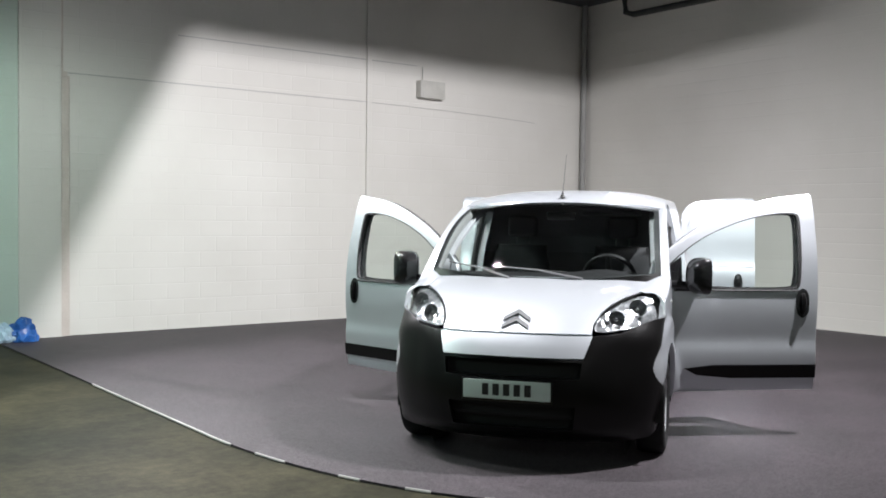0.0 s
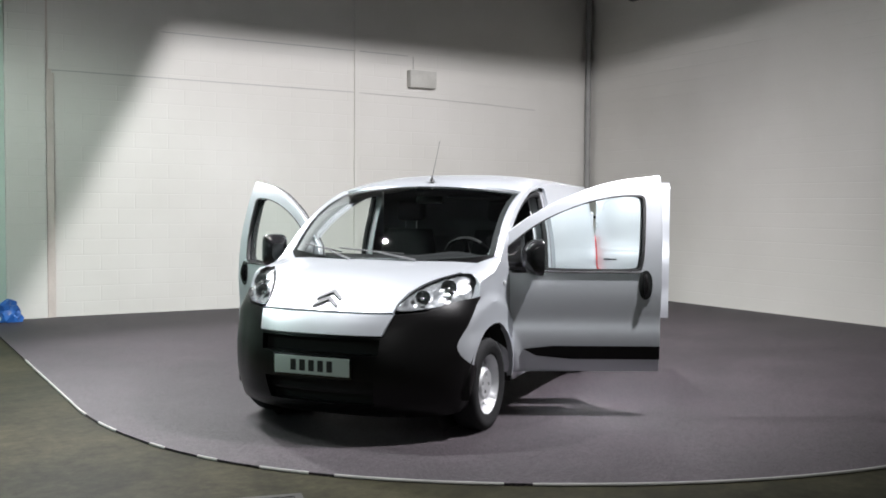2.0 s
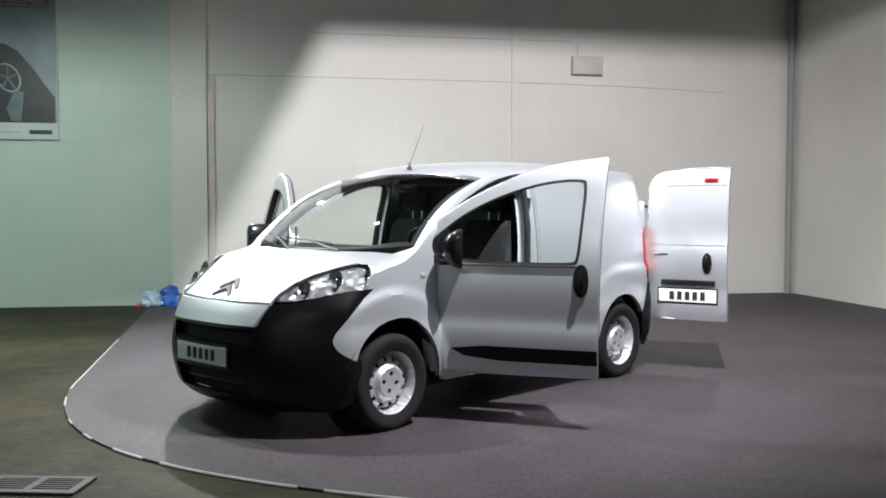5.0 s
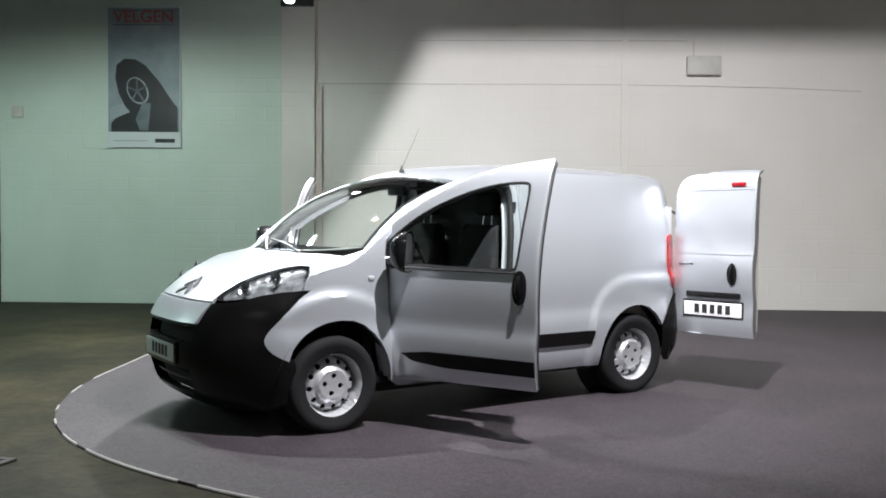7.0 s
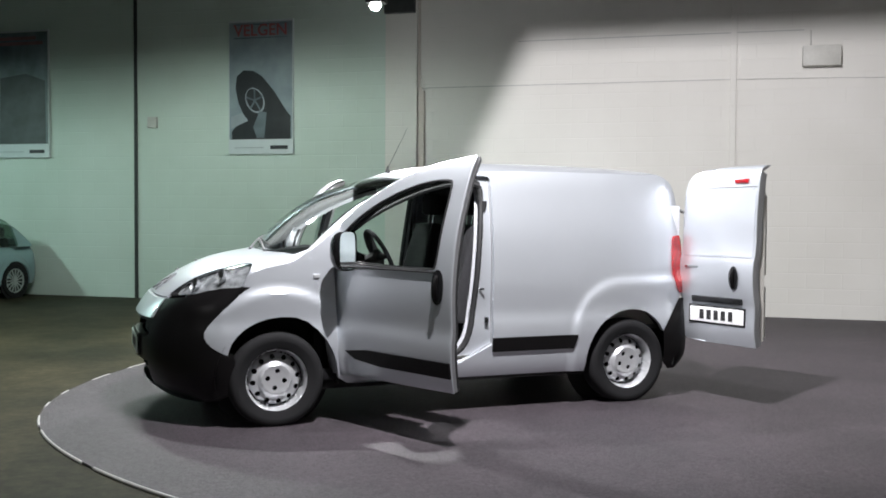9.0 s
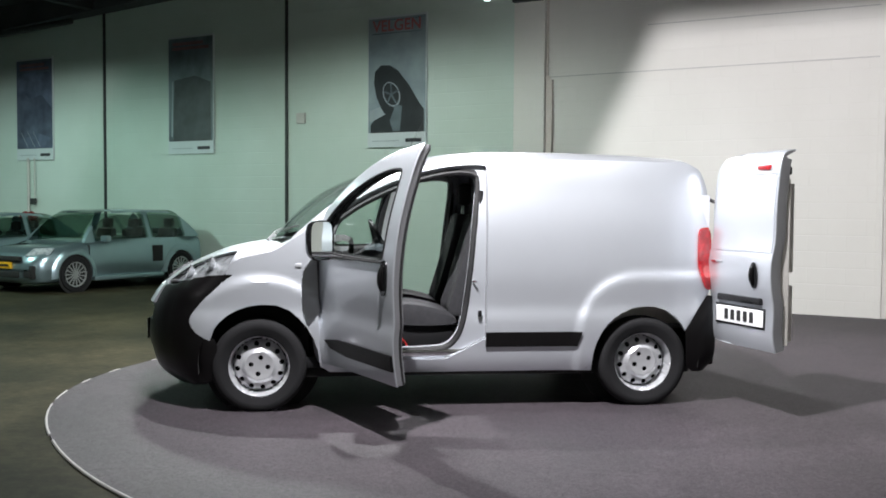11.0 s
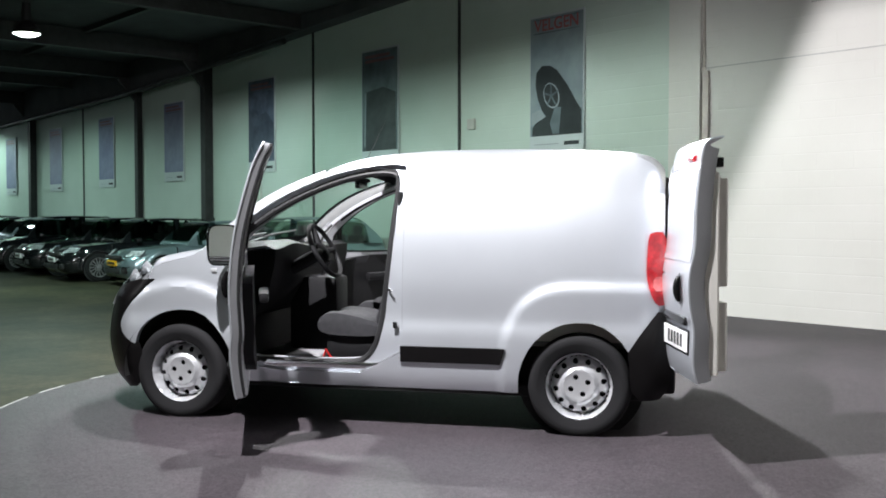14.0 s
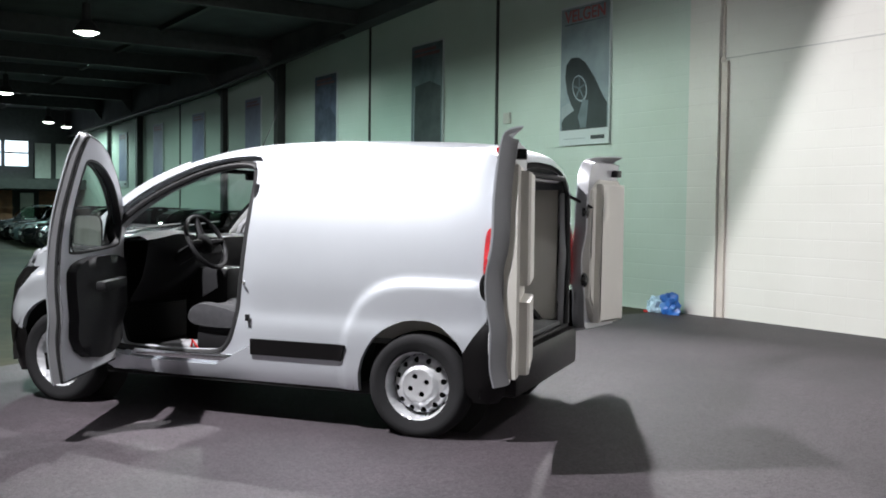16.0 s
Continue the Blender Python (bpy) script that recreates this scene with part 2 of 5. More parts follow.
# ---- room ----
def wall_material(name, colour, dirt):
    """Painted blockwork: faint courses in the relief, stains at large scale."""
    m = material(name, colour, 0.62, colour2=dirt, scale=0.55, fine=90, detail=0.08)
    nt = m.node_tree
    n, link = nt.nodes, nt.links
    co = n.new("ShaderNodeTexCoord")
    mp = n.new("ShaderNodeMapping")
    mp.inputs["Rotation"].default_value = (radians(90), 0, 0)
    br = n.new("ShaderNodeTexBrick")
    br.inputs["Scale"].default_value, br.inputs["Mortar Size"].default_value = 1.0, 0.009
    br.inputs["Brick Width"].default_value, br.inputs["Row Height"].default_value = 0.44, 0.2
    br.inputs["Mortar Smooth"].default_value = 0.6
    bp = n.new("ShaderNodeBump")
    bp.inputs["Strength"].default_value, bp.inputs["Distance"].default_value = 0.34, 0.006
    bp.invert = True
    link.new(co.outputs["Object"], mp.inputs["Vector"])
    link.new(mp.outputs[0], br.inputs["Vector"])
    link.new(br.outputs["Fac"], bp.inputs["Height"])
    link.new(bp.outputs[0], n["Principled BSDF"].inputs["Normal"])
    return m


WALL = wall_material("white_painted_blockwork", (0.76, 0.742, 0.702), (0.69, 0.672, 0.628))
HALLWALL = wall_material("pale_painted_hall_wall", (0.62, 0.71, 0.65), (0.54, 0.63, 0.56))
def grain(m, scale, low, high):
    """Multiplies a coarse speckle into a material's colour."""
    nt = m.node_tree
    n, link = nt.nodes, nt.links
    b = n["Principled BSDF"]
    src = b.inputs["Base Color"].links[0].from_socket
    co, tx, rp, mx = n.new("ShaderNodeTexCoord"), n.new("ShaderNodeTexNoise"), n.new("ShaderNodeValToRGB"), n.new("ShaderNodeMixRGB")
    tx.inputs["Scale"].default_value, tx.inputs["Detail"].default_value, tx.inputs["Roughness"].default_value = scale, 4, 0.75
    rp.color_ramp.elements[0].position, rp.color_ramp.elements[1].position = 0.34, 0.66
    rp.color_ramp.elements[0].color, rp.color_ramp.elements[1].color = (low, low, low, 1), (high, high, high, 1)
    mx.blend_type, mx.inputs["Fac"].default_value = "MULTIPLY", 1.0
    link.new(co.outputs["Object"], tx.inputs["Vector"])
    link.new(tx.outputs["Fac"], rp.inputs["Fac"])
    link.new(src, mx.inputs[1])
    link.new(rp.outputs["Color"], mx.inputs[2])
    link.new(mx.outputs["Color"], b.inputs["Base Color"])
    return m


CONCRETE = grain(grain(material("worn_concrete_floor", (0.064, 0.058, 0.034), 0.62, colour2=(0.026, 0.027, 0.017), scale=0.7, fine=16, bump=0.2, detail=0.5, spec=0.08), 3.2, 0.5, 1.0), 60.0, 0.8, 1.1)
CARPET = grain(grain(material("dark_plum_grey_carpet", (0.062, 0.049, 0.058), 0.60, colour2=(0.044, 0.036, 0.042), scale=1.3, fine=210, bump=0.8, detail=0.5, spec=0.5), 52.0, 0.15, 1.55), 14.0, 0.78, 1.08)
TRIM = material("pale_edge_strip", (0.45, 0.44, 0.42), 0.5)
CEIL = material("dark_roof_deck", (0.085, 0.088, 0.095), 0.85, scale=1.5, detail=0.3)
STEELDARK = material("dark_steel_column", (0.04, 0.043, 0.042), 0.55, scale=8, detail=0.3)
PINKISH = material("faded_pinkish_paint", (0.68, 0.615, 0.56), 0.6, scale=2.0, detail=0.15)
CABLE = material("pale_cable", (0.52, 0.51, 0.49), 0.5)
PIPE = material("grey_painted_pipe", (0.34, 0.34, 0.33), 0.5)
BOXGREY = material("grey_metal_box", (0.58, 0.57, 0.53), 0.5)
GRATE = material("iron_grate", (0.06, 0.06, 0.055), 0.6, 0.5)
BAGBLUE = material("blue_plastic_bag", (0.03, 0.16, 0.55), 0.3, scale=12, detail=0.3)
BAGWHITE = material("pale_blue_plastic", (0.45, 0.62, 0.75), 0.3, scale=12, detail=0.2)

H = 5.12
X0, XB, YA, YG, YF = -34.0, 8.75, 7.5, 7.43, -13.0


def slab(name, lo, hi, mat, label, bevel=0.0):
    return tagged(part(name, block(lo, hi, bevel), mat, smooth=False), label, "", "", "structure")


slab("floor", (X0, YF, -0.2), (XB, YA + 1.6, 0.0), CONCRETE, "worn greenish concrete hall floor")
slab("wall_show", (0.0, YA, 0), (XB + 0.2, YA + 0.2, H), WALL, "white painted blockwork wall behind the van")
slab("wall_side", (XB, YF, 0), (XB + 0.2, YA - 0.002, H), WALL, "white painted blockwork side wall")
HALL = pose(-0.48, 7.46, 0)


def on_hall(ob):
    ob.matrix_world = HALL @ ob.matrix_world
    return ob


on_hall(slab("wall_hall", (-33.5, 0, 0), (0.0, 0.27, H), HALLWALL, "long pale hall wall with posters"))
slab("wall_front", (X0, YF - 0.2, 0), (XB + 0.2, YF - 0.002, H), HALLWALL, "plain pale hall wall")
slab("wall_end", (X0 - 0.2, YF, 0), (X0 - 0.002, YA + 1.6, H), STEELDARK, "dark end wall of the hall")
slab("ceiling", (X0, YF, H + 0.002), (XB + 0.2, YA + 1.6, H + 0.2), CEIL, "dark roof deck")
slab("pillar_1", (-0.478, YA - 0.075, 0), (-0.002, YA + 0.2, H - 0.003), WALL, "white painted pillar between wall bays", 0.008)

# carpet: a round front edge that runs on to the walls
cx, cy, cr = 3.34, 1.75, 4.05
edge_line = [(-0.75, 7.496), (-0.73, 4.0)] + [(cx + r * math.cos(a), cy + r * math.sin(a)) for a in np.linspace(radians(180), radians(270), 44) for r in (cr + 0.14 * math.exp(-((a - radians(212)) / 0.36) ** 2),)] + [(XB - 0.004, cy - cr - 0.05), (XB - 0.004, 7.496)]
bm = sheet(bmesh.new(), edge_line[:], lambda u, v: Vector((u, v, 0.014)), step=0.9, edge=0.15, depth=(0, 0, -0.016))
tagged(part("carpet", bm, CARPET, smooth=False), "dark plum-grey show carpet with a curved edge", "", "", "structure")
tr, left = bmesh.new(), edge_line[1:]
for a, b in ((0, 4), (6, 8), (11, 12), (14, 15), (17, 19), (20, 26), (27, 34), (34, 46)):
    tube(tr, [(x, y, 0.009) for x, y in left[a:b + 1]], 0.009, 6)
tagged(part("trim", tr, TRIM), "pale worn edging strip of the carpet", "", "", "structure")

# joints, pipes and fittings on the show wall
bm = bmesh.new()
box(bm, (0.02, YA - 0.012, 3.135), (4.3, YA - 0.001, 3.147))
tube(bm, [(4.3, YA - 0.006, 3.14), (5.6, YA - 0.006, 3.125), (6.6, YA - 0.006, 3.10), (7.6, YA - 0.006, 3.06)], 0.005, 6)
box(bm, (1.45, YA - 0.01, 3.745), (5.2, YA - 0.001, 3.757))
tagged(part("trim", bm, CABLE, smooth=False), "thin cable run along the show wall", "", "", "structure")
bm = block((4.29, YA - 0.035, 0), (4.37, YA - 0.002, H - 0.002), 0.006)
tagged(part("trim", bm, WALL, smooth=False), "white cover strip up the show wall", "", "", "structure")
bm = bmesh.new()
box(bm, (0.004, YA - 0.03, 3.1), (0.03, YA - 0.001, H - 0.004), 0.004)
box(bm, (0.004, YA - 0.04, 0.0), (0.10, YA - 0.001, 3.1), 0.006)
box(bm, (0.0, YA - 0.05, 3.09), (0.07, YA - 0.04, 3.15), 0.002)
tagged(part("trim", bm, PINKISH, smooth=False), "pale conduit beside the pillar", "", "", "structure")
bm = tube(bmesh.new(), [(XB - 0.09, YA - 0.09, 0), (XB - 0.09, YA - 0.09, H)], 0.05, 12)
tagged(part("drain_pipe", bm, PIPE), "grey downpipe in the corner of the walls", "pipe")
pi = thing("wall_heater", "grey metal box high on the show wall", "wall box")
part("casing", block((5.18, YA - 0.13, 3.27), (5.64, YA - 0.002, 3.53), 0.012), BOXGREY, pi)
part("conduit", tube(bmesh.new(), [(5.28, YA - 0.03, 3.53), (5.28, YA - 0.03, 3.74)], 0.008), BOXGREY, pi)
bm = tube(bmesh.new(), [(XB - 0.12, 6.5, H), (XB - 0.12, 6.46, 4.86), (XB - 0.12, 6.3, 4.8), (XB - 0.12, -4.0, 4.8)], 0.05, 10)
tagged(part("roof_pipe", bm, STEELDARK), "dark pipe under the roof along the side wall", "pipe")

# hall columns, rails and roof beams; distances run along the hall wall from the pillar
COLS = [(4.08, 0.05, 0.03), (8.3, 0.05, 0.03), (12.5, 0.15, 0.18), (16.2, 0.12, 0.12), (20.0, 0.05, 0.03), (24.0, 0.15, 0.18), (28.0, 0.12, 0.12)]
for d0, w, d in COLS:
    x = -d0
    bm = block((x - w / 2, -d, 0), (x + w / 2, -0.002, H - 0.003), 0.004)
    if w > 0.1:
        box(bm, (x - w / 2 - 0.03, -d - 0.012, 0.004), (x + w / 2 + 0.03, -d, 4.7), 0.002)
        g = [Vector((x - 0.04, -d, 4.1)), Vector((x - 0.04, -d - 0.5, 4.7)), Vector((x - 0.04, -d, 4.7))]
        a, b = [bm.verts.new(p) for p in g], [bm.verts.new(p + Vector((0.08, 0, 0))) for p in g]
        bm.faces.new(a), bm.faces.new(b[::-1])
        for i in range(3):
            bm.faces.new((a[i], a[(i + 1) % 3], b[(i + 1) % 3], b[i]))
        box(bm, (x - 0.1, -19.5, 4.7), (x + 0.1, -0.01, 5.08))
        tube(bm, [(x + w / 2 + 0.07, -0.03, 0.9), (x + w / 2 + 0.07, -0.03, 4.6)], 0.018, 6)
        box(bm, (x + w / 2 + 0.04, -0.07, 1.05), (x + w / 2 + 0.12, -0.004, 1.2), 0.004)
    on_hall(tagged(part("column", bm, STEELDARK, smooth=False), "dark steel column against the hall wall", "column", "hall columns"))
for x in (-4.08, -8.3, -20.0):
    on_hall(tagged(part("trim", block((x - 0.08, -19.5, 4.82), (x + 0.08, -0.3, 5.09)), STEELDARK, smooth=False), "dark steel roof beam", "", "", "structure"))
for x in (0.9, 5.0):
    tagged(part("trim", block((x - 0.08, YF + 0.01, 4.9), (x + 0.08, YA - 0.01, 5.09)), STEELDARK, smooth=False), "dark steel roof beam", "", "", "structure")
for y in (4.6, 1.2, -2.4, -6.2):
    tagged(part("trim", block((X0 + 0.1, y - 0.05, 5.02), (XB - 0.3, y + 0.05, 5.118)), STEELDARK, smooth=False), "dark steel purlin", "", "", "structure")
eave = [(-4.2, 5.0), (-8.3, 4.80), (-12.5, 4.57), (-16.2, 4.36), (-20.0, 4.26), (-33.0, 4.08)]
bm = bmesh.new()
rows = [[Vector((x, y, z)) for x, z in eave] for y in (-0.004, -0.34)] + [[Vector((x, -0.34, 5.1)) for x, z in eave]]
grid(bm, rows)
on_hall(tagged(part("trim", bm, CEIL, smooth=False), "dark sloping eaves board over the hall wall", "", "", "structure"))
rail = tube(bmesh.new(), [(-8.7, -0.42, 4.64), (-12.5, -0.42, 4.47), (-16.2, -0.42, 4.3), (-33.0, -0.42, 4.03)], 0.06, 8)
on_hall(tagged(part("roof_pipe", rail, STEELDARK), "dark pipe under the roof along the hall wall", "pipe"))


# ---- van ----
VAN = pose(1.976, 1.004, 0.012, 0, 0, -143.94)
van = thing("van", "silver delivery van with black bumpers, all doors open", "van", VAN)

ZS = [0.2, 0.24, 0.30, 0.42, 0.52, 0.57, 0.61, 0.645, 0.68, 0.75, 0.85, 1.0, 1.2, 1.4, 1.59, 1.66]
WS = [0.796, 0.82, 0.842, 0.856, 0.860, 0.859, 0.855, 0.849, 0.8475, 0.850, 0.853, 0.848, 0.829, 0.792, 0.746, 0.718]
half_z = smooth_table(ZS, WS)
taper = smooth_table([-1.8, -1.74, -1.65, -1.5, -1.3, -0.8, 0.9, 1.2, 1.5, 1.75, 2.0], [0.14, 0.085, 0.04, 0.012, 0, 0, 0, 0.0, 0.019, 0.079, 0.224])


def flare(x, z):
    """The swell of the wings over the wheels, with a crease round its upper edge."""
    s = 0.0
    for wx, r0 in ((1.25, 0.585), (-1.27, 0.605)):
        dx = x - wx
        if wx < 0:
            dx *= 0.25 if dx < 0 else 1.21
            r = (abs(dx) ** 2.6 + max(0.0, z - 0.3) ** 2.6) ** (1 / 2.6)
        else:
            r = math.hypot(dx, z - 0.3)
        t = min(1, max(0, (r0 - r) / 0.06))
        s += 0.023 * t * t * (3 - 2 * t)
    return s * min(1.0, max(0.0, (1.66 - x) / 0.1))


def side_y(x, z):
    return half_z(z) - taper(x) + flare(x, z)


roof_c = smooth_table([-1.75, -1.68, -1.58, -1.4, -1.05, -0.69, -0.23, 0.03, 0.21, 0.36], [1.555, 1.628, 1.66, 1.68, 1.695, 1.702, 1.695, 1.675, 1.642, 1.592])
rail_z = smooth_table([-1.75, -1.70, -1.62, -1.4, -1.05, -0.69, -0.23, 0.03, 0.21, 0.39, 0.61, 0.83, 0.95, 1.06], [1.38, 1.53, 1.60, 1.62, 1.625, 1.628, 1.62, 1.602, 1.57, 1.51, 1.405, 1.26, 1.17, 1.085])
nose_x = smooth_table([0.14, 0.2, 0.33, 0.57, 0.7, 0.79, 0.85, 0.90, 0.98, 1.03, 1.06, 1.085], [1.86, 1.95, 2.02, 2.035, 2.0, 1.94, 1.86, 1.785, 1.62, 1.47, 1.31, 1.14])
nose_k = smooth_table([0.14, 0.5, 0.7, 0.84, 1.02, 1.09], [0.27, 0.31, 0.30, 0.21, 0.09, 0.04])


def nose(y, z, out=0.0):
    """The front of the van: bumper, lamps and bonnet lie on this one surface."""
    return Vector((nose_x(z) - nose_k(z) * (abs(y) / 0.75) ** 3 + out, y, z - 0.015 * max(0, (z - 0.9) / 0.15) * (abs(y) / 0.75) ** 2))


def corner(z, t, x1=1.565):
    """The plan curve round the front corner at one height: t from the bumper's face back to the wing."""
    p = nose(0.62, z)
    q = Vector((x1, side_y(x1, max(z, 0.24)) + 0.002, z))
    c = Vector((q.x + (p.x - q.x) * 0.45, q.y - 0.012, z))
    return p * (1 - t) ** 2 + c * (2 * t * (1 - t)) + q * t * t


def corner_t(z, x, x1=1.565):
    lo, hi = 0.0, 1.0
    for _ in range(18):
        mid = (lo + hi) / 2
        lo, hi = (mid, hi) if corner(z, mid, x1).x > x else (lo, mid)
    return lo


def wing_y(x, z):
    return side_y(x, z) if x <= 1.565 or z > 0.75 else corner(z, corner_t(z, x)).y


SIDE = [(1.56, 0.46), (1.53, 0.55), (1.43, 0.64), (1.28, 0.69), (1.10, 0.68), (0.97, 0.57), (0.89, 0.43), (0.87, 0.29), (0.79, 0.24), (-0.90, 0.24),
        (-0.91, 0.39), (-0.98, 0.53), (-1.07, 0.61), (-1.20, 0.665), (-1.37, 0.66), (-1.49, 0.57), (-1.535, 0.50), (-1.60, 0.60), (-1.69, 0.72), (-1.735, 0.76),
        (-1.735, 1.2)]
SIDE += [(float(x), rail_z(x)) for x in np.linspace(-1.735, -1.42, 16)] + [(float(x), rail_z(x)) for x in np.linspace(-1.4, 1.05, 62)]
SIDE += [(1.18, 1.015), (1.30, 0.995), (1.42, 0.96), (1.46, 0.87), (1.58, 0.74), (1.67, 0.64), (1.70, 0.58), (1.67, 0.52), (1.60, 0.475)]
OPENING = [(0.79, 0.37), (0.11, 0.37), (0.01, 0.41), (-0.06, 0.53), (-0.105, 0.86), (-0.14, 1.21), (-0.168, 1.49), (-0.145, 1.545), (0.0, 1.552), (0.20, 1.512), (0.39, 1.445),
           (0.61, 1.34), (0.79, 1.215), (0.875, 1.13), (0.875, 1.05), (0.865, 0.9), (0.855, 0.55), (0.83, 0.41)]
REBATE = [(0.86, 0.325), (-0.20, 0.325), (-0.205, 0.86), (-0.212, 1.3), (-0.215, 1.56), (-0.19, 1.592), (0.0, 1.584), (0.20, 1.546), (0.39, 1.482), (0.61, 1.38), (0.82, 1.24), (0.915, 1.15), (0.905, 1.03), (0.885, 0.85), (0.88, 0.5)]
for sgn in (1, -1):
    bm = bmesh.new()
    sheet(bm, smooth_loop(SIDE, 1, keep=[(-0.90, 0.24), (0.87, 0.29), (-1.535, 0.50), (1.56, 0.46)]), lambda x, z: Vector((x, sgn * wing_y(x, z), z)), step=0.026, holes=[smooth_loop(REBATE, 1)], depth=(0, -0.036 * sgn, 0), flip=sgn > 0)
    part("body_side", bm, SILVER, van, sharp=24)
    # stepped frame that the door shuts against
    bm = sheet(bmesh.new(), smooth_loop(REBATE, 1), lambda x, z: Vector((x, sgn * (wing_y(x, z) - 0.034), z)), step=0.05, holes=[smooth_loop(OPENING, 2)], depth=(0, -0.05 * sgn, 0), flip=sgn > 0)
    part("door_frame", bm, SILVER, van, "bare silver frame round the door opening", sharp=24)
    # dark tube along the step draws the shade of the door gap
    gap = [(x, z) for x, z in smooth_loop(REBATE, 1) if x < 0.5 and (x < -0.15 or z < 0.4)]
    part("panel_gap_shade", tube(bmesh.new(), [(x + 0.004, sgn * (wing_y(x, z) - 0.03), z + 0.004) for x, z in gap], 0.0055, 6), SILVER_SHADED, van)
    # rubber round the door opening, and the step inside it
    lp = smooth_loop(OPENING, 2)
    bm = tube(bmesh.new(), [(x * 0.985 + 0.005, sgn * (side_y(x, z) - 0.05), z * 0.985 + 0.012) for x, z in lp + lp[:1]], 0.022, 8, caps=False)
    part("door_seal", bm, SEAL, van)
    top = [(x, z) for x, z in lp if x > -0.15 and z > 1.1]
    bm = grid(bmesh.new(), [[(x * k + 0.3 * (1 - k), sgn * (side_y(x, z) + o - 0.034), z * k + 0.9 * (1 - k)) for x, z in top] for k, o in ((0.995, -0.012), (1.0, 0.003), (1.016, 0.003), (1.02, -0.004))], flip=sgn < 0)
    part("door_seal", bm, SEAL, van)
    bm = grid(bmesh.new(), [[(x, sgn * (side_y(x, z) - d), z) for x, z in lp + lp[:1]] for d in (0.08, 0.13)], flip=sgn < 0)
    grid(bm, [[(x * k + 0.3 * (1 - k), sgn * (side_y(x, z) - 0.13), z * k + 0.9 * (1 - k)) for x, z in lp + lp[:1]] for k in (1.0, 0.955)], flip=sgn < 0)
    part("door_frame", bm, SILVER_IN, van)

# roof skin with a dark lining under it
def roof(x, yy):
    """Roof surface: yy from -1 to 1 across; its front edge bows like the windscreen's top."""
    xs = x - 0.065 * yy * yy * min(1.0, max(0.0, (x - 0.1) / 0.26))
    zr, zc = rail_z(xs), roof_c(xs)
    return Vector((xs, side_y(xs, zr) * yy, zr + (zc - zr) * (1 - abs(yy) ** 3.2)))


rows, inner = [], []
for x in list(np.linspace(-1.735, -1.42, 14)) + list(np.linspace(-1.36, 0.36, 28)):
    yy = [math.sin(a) for a in np.linspace(-math.pi / 2, math.pi / 2, 25)]
    rows.append([roof(x, v) for v in yy])
    inner.append([p - Vector((0, 0.03 * v, 0.035)) for p, v in zip(rows[-1], yy)])
part("roof", grid(bmesh.new(), rows, flip=True), SILVER, van)
part("headliner", grid(bmesh.new(), inner), LINER, van)


def screen(u, v, out=0.0):
    """Windscreen surface: u from -1 to 1 across, v from base to top."""
    base = Vector((1.235 - 0.21 * abs(u) ** 2.4, 0.785 * u, 1.055 + 0.05 * u * u))
    top = Vector((0.372 - 0.07 * u * u, 0.712 * u, 1.592 - 0.05 * u * u))
    p = base.lerp(top, v)
    return p + Vector((0.06 + out, 0, 0.085 + out)) * math.sin(math.pi * v) * (1 - 0.3 * u * u)


us, vs = np.linspace(-1, 1, 25), np.linspace(0, 1, 14)
ws = part("windscreen", grid(bmesh.new(), [[screen(u, v) for u in us] for v in vs]), GLASS, van)
ws.visible_shadow = False
loop_uv = [(u, 0) for u in np.linspace(-1, 1, 20)] + [(1, v) for v in np.linspace(0, 1, 12)] + [(u, 1) for u in np.linspace(1, -1, 20)] + [(-1, v) for v in np.linspace(1, 0, 12)]
bm = grid(bmesh.new(), [[screen(u, v) - Vector((0.004, 0, 0.004)) for u, v in loop_uv], [screen(u * 0.952, 0.035 + v * 0.925) - Vector((0.004, 0, 0.004)) for u, v in loop_uv]], wrap=True)
part("windscreen_border", bm, FRIT, van)
for sgn in (1, -1):
    rows = []
    for t in np.linspace(0, 1, 32):
        x = 1.05 - t * (1.05 - 0.30)
        z = rail_z(x)
        a = Vector((x, sgn * side_y(x, z), z))
        b = screen(sgn, min(1, max(0, (z - rail_z(1.05)) / (rail_z(0.30) - rail_z(1.05)))))
        c = (a + b) / 2 + Vector((0.022, sgn * 0.018, 0.03))
        rows.append([a * (1 - k) ** 2 + c * (2 * k * (1 - k)) + b * k * k for k in np.linspace(0, 1, 9)])
    part("pillar", grid(bmesh.new(), rows, flip=sgn > 0), SILVER, van)
    # grey lining from the screen's edge down to the door opening
    rows = []
    for v in np.linspace(0.0, 0.97, 24):
        a = screen(sgn * 0.975, v) - Vector((0.012, 0, 0.014))
        zb = table(a.x - 0.03, [-0.14, 0.0, 0.20, 0.39, 0.61, 0.79, 0.875, 1.05], [1.545, 1.55, 1.51, 1.443, 1.338, 1.213, 1.128, 1.04])
        b = Vector((a.x - 0.03, sgn * (side_y(a.x - 0.03, zb) - 0.085), zb - 0.012))
        rows.append([a.lerp(b, k) - Vector((0.0, sgn * 0.02 * math.sin(k * math.pi), 0)) for k in np.linspace(0, 1, 6)] + [b + Vector((0, sgn * 0.03, -0.004))])
    part("pillar_lining", grid(bmesh.new(), rows, flip=sgn < 0), CABINLIGHT, van, "light grey pillar lining")
# header strip between screen and roof
part("roof_front", grid(bmesh.new(), [[screen(u, 1.0, 0.004) for u in us], [roof(0.36, u) for u in us]]), SILVER, van)

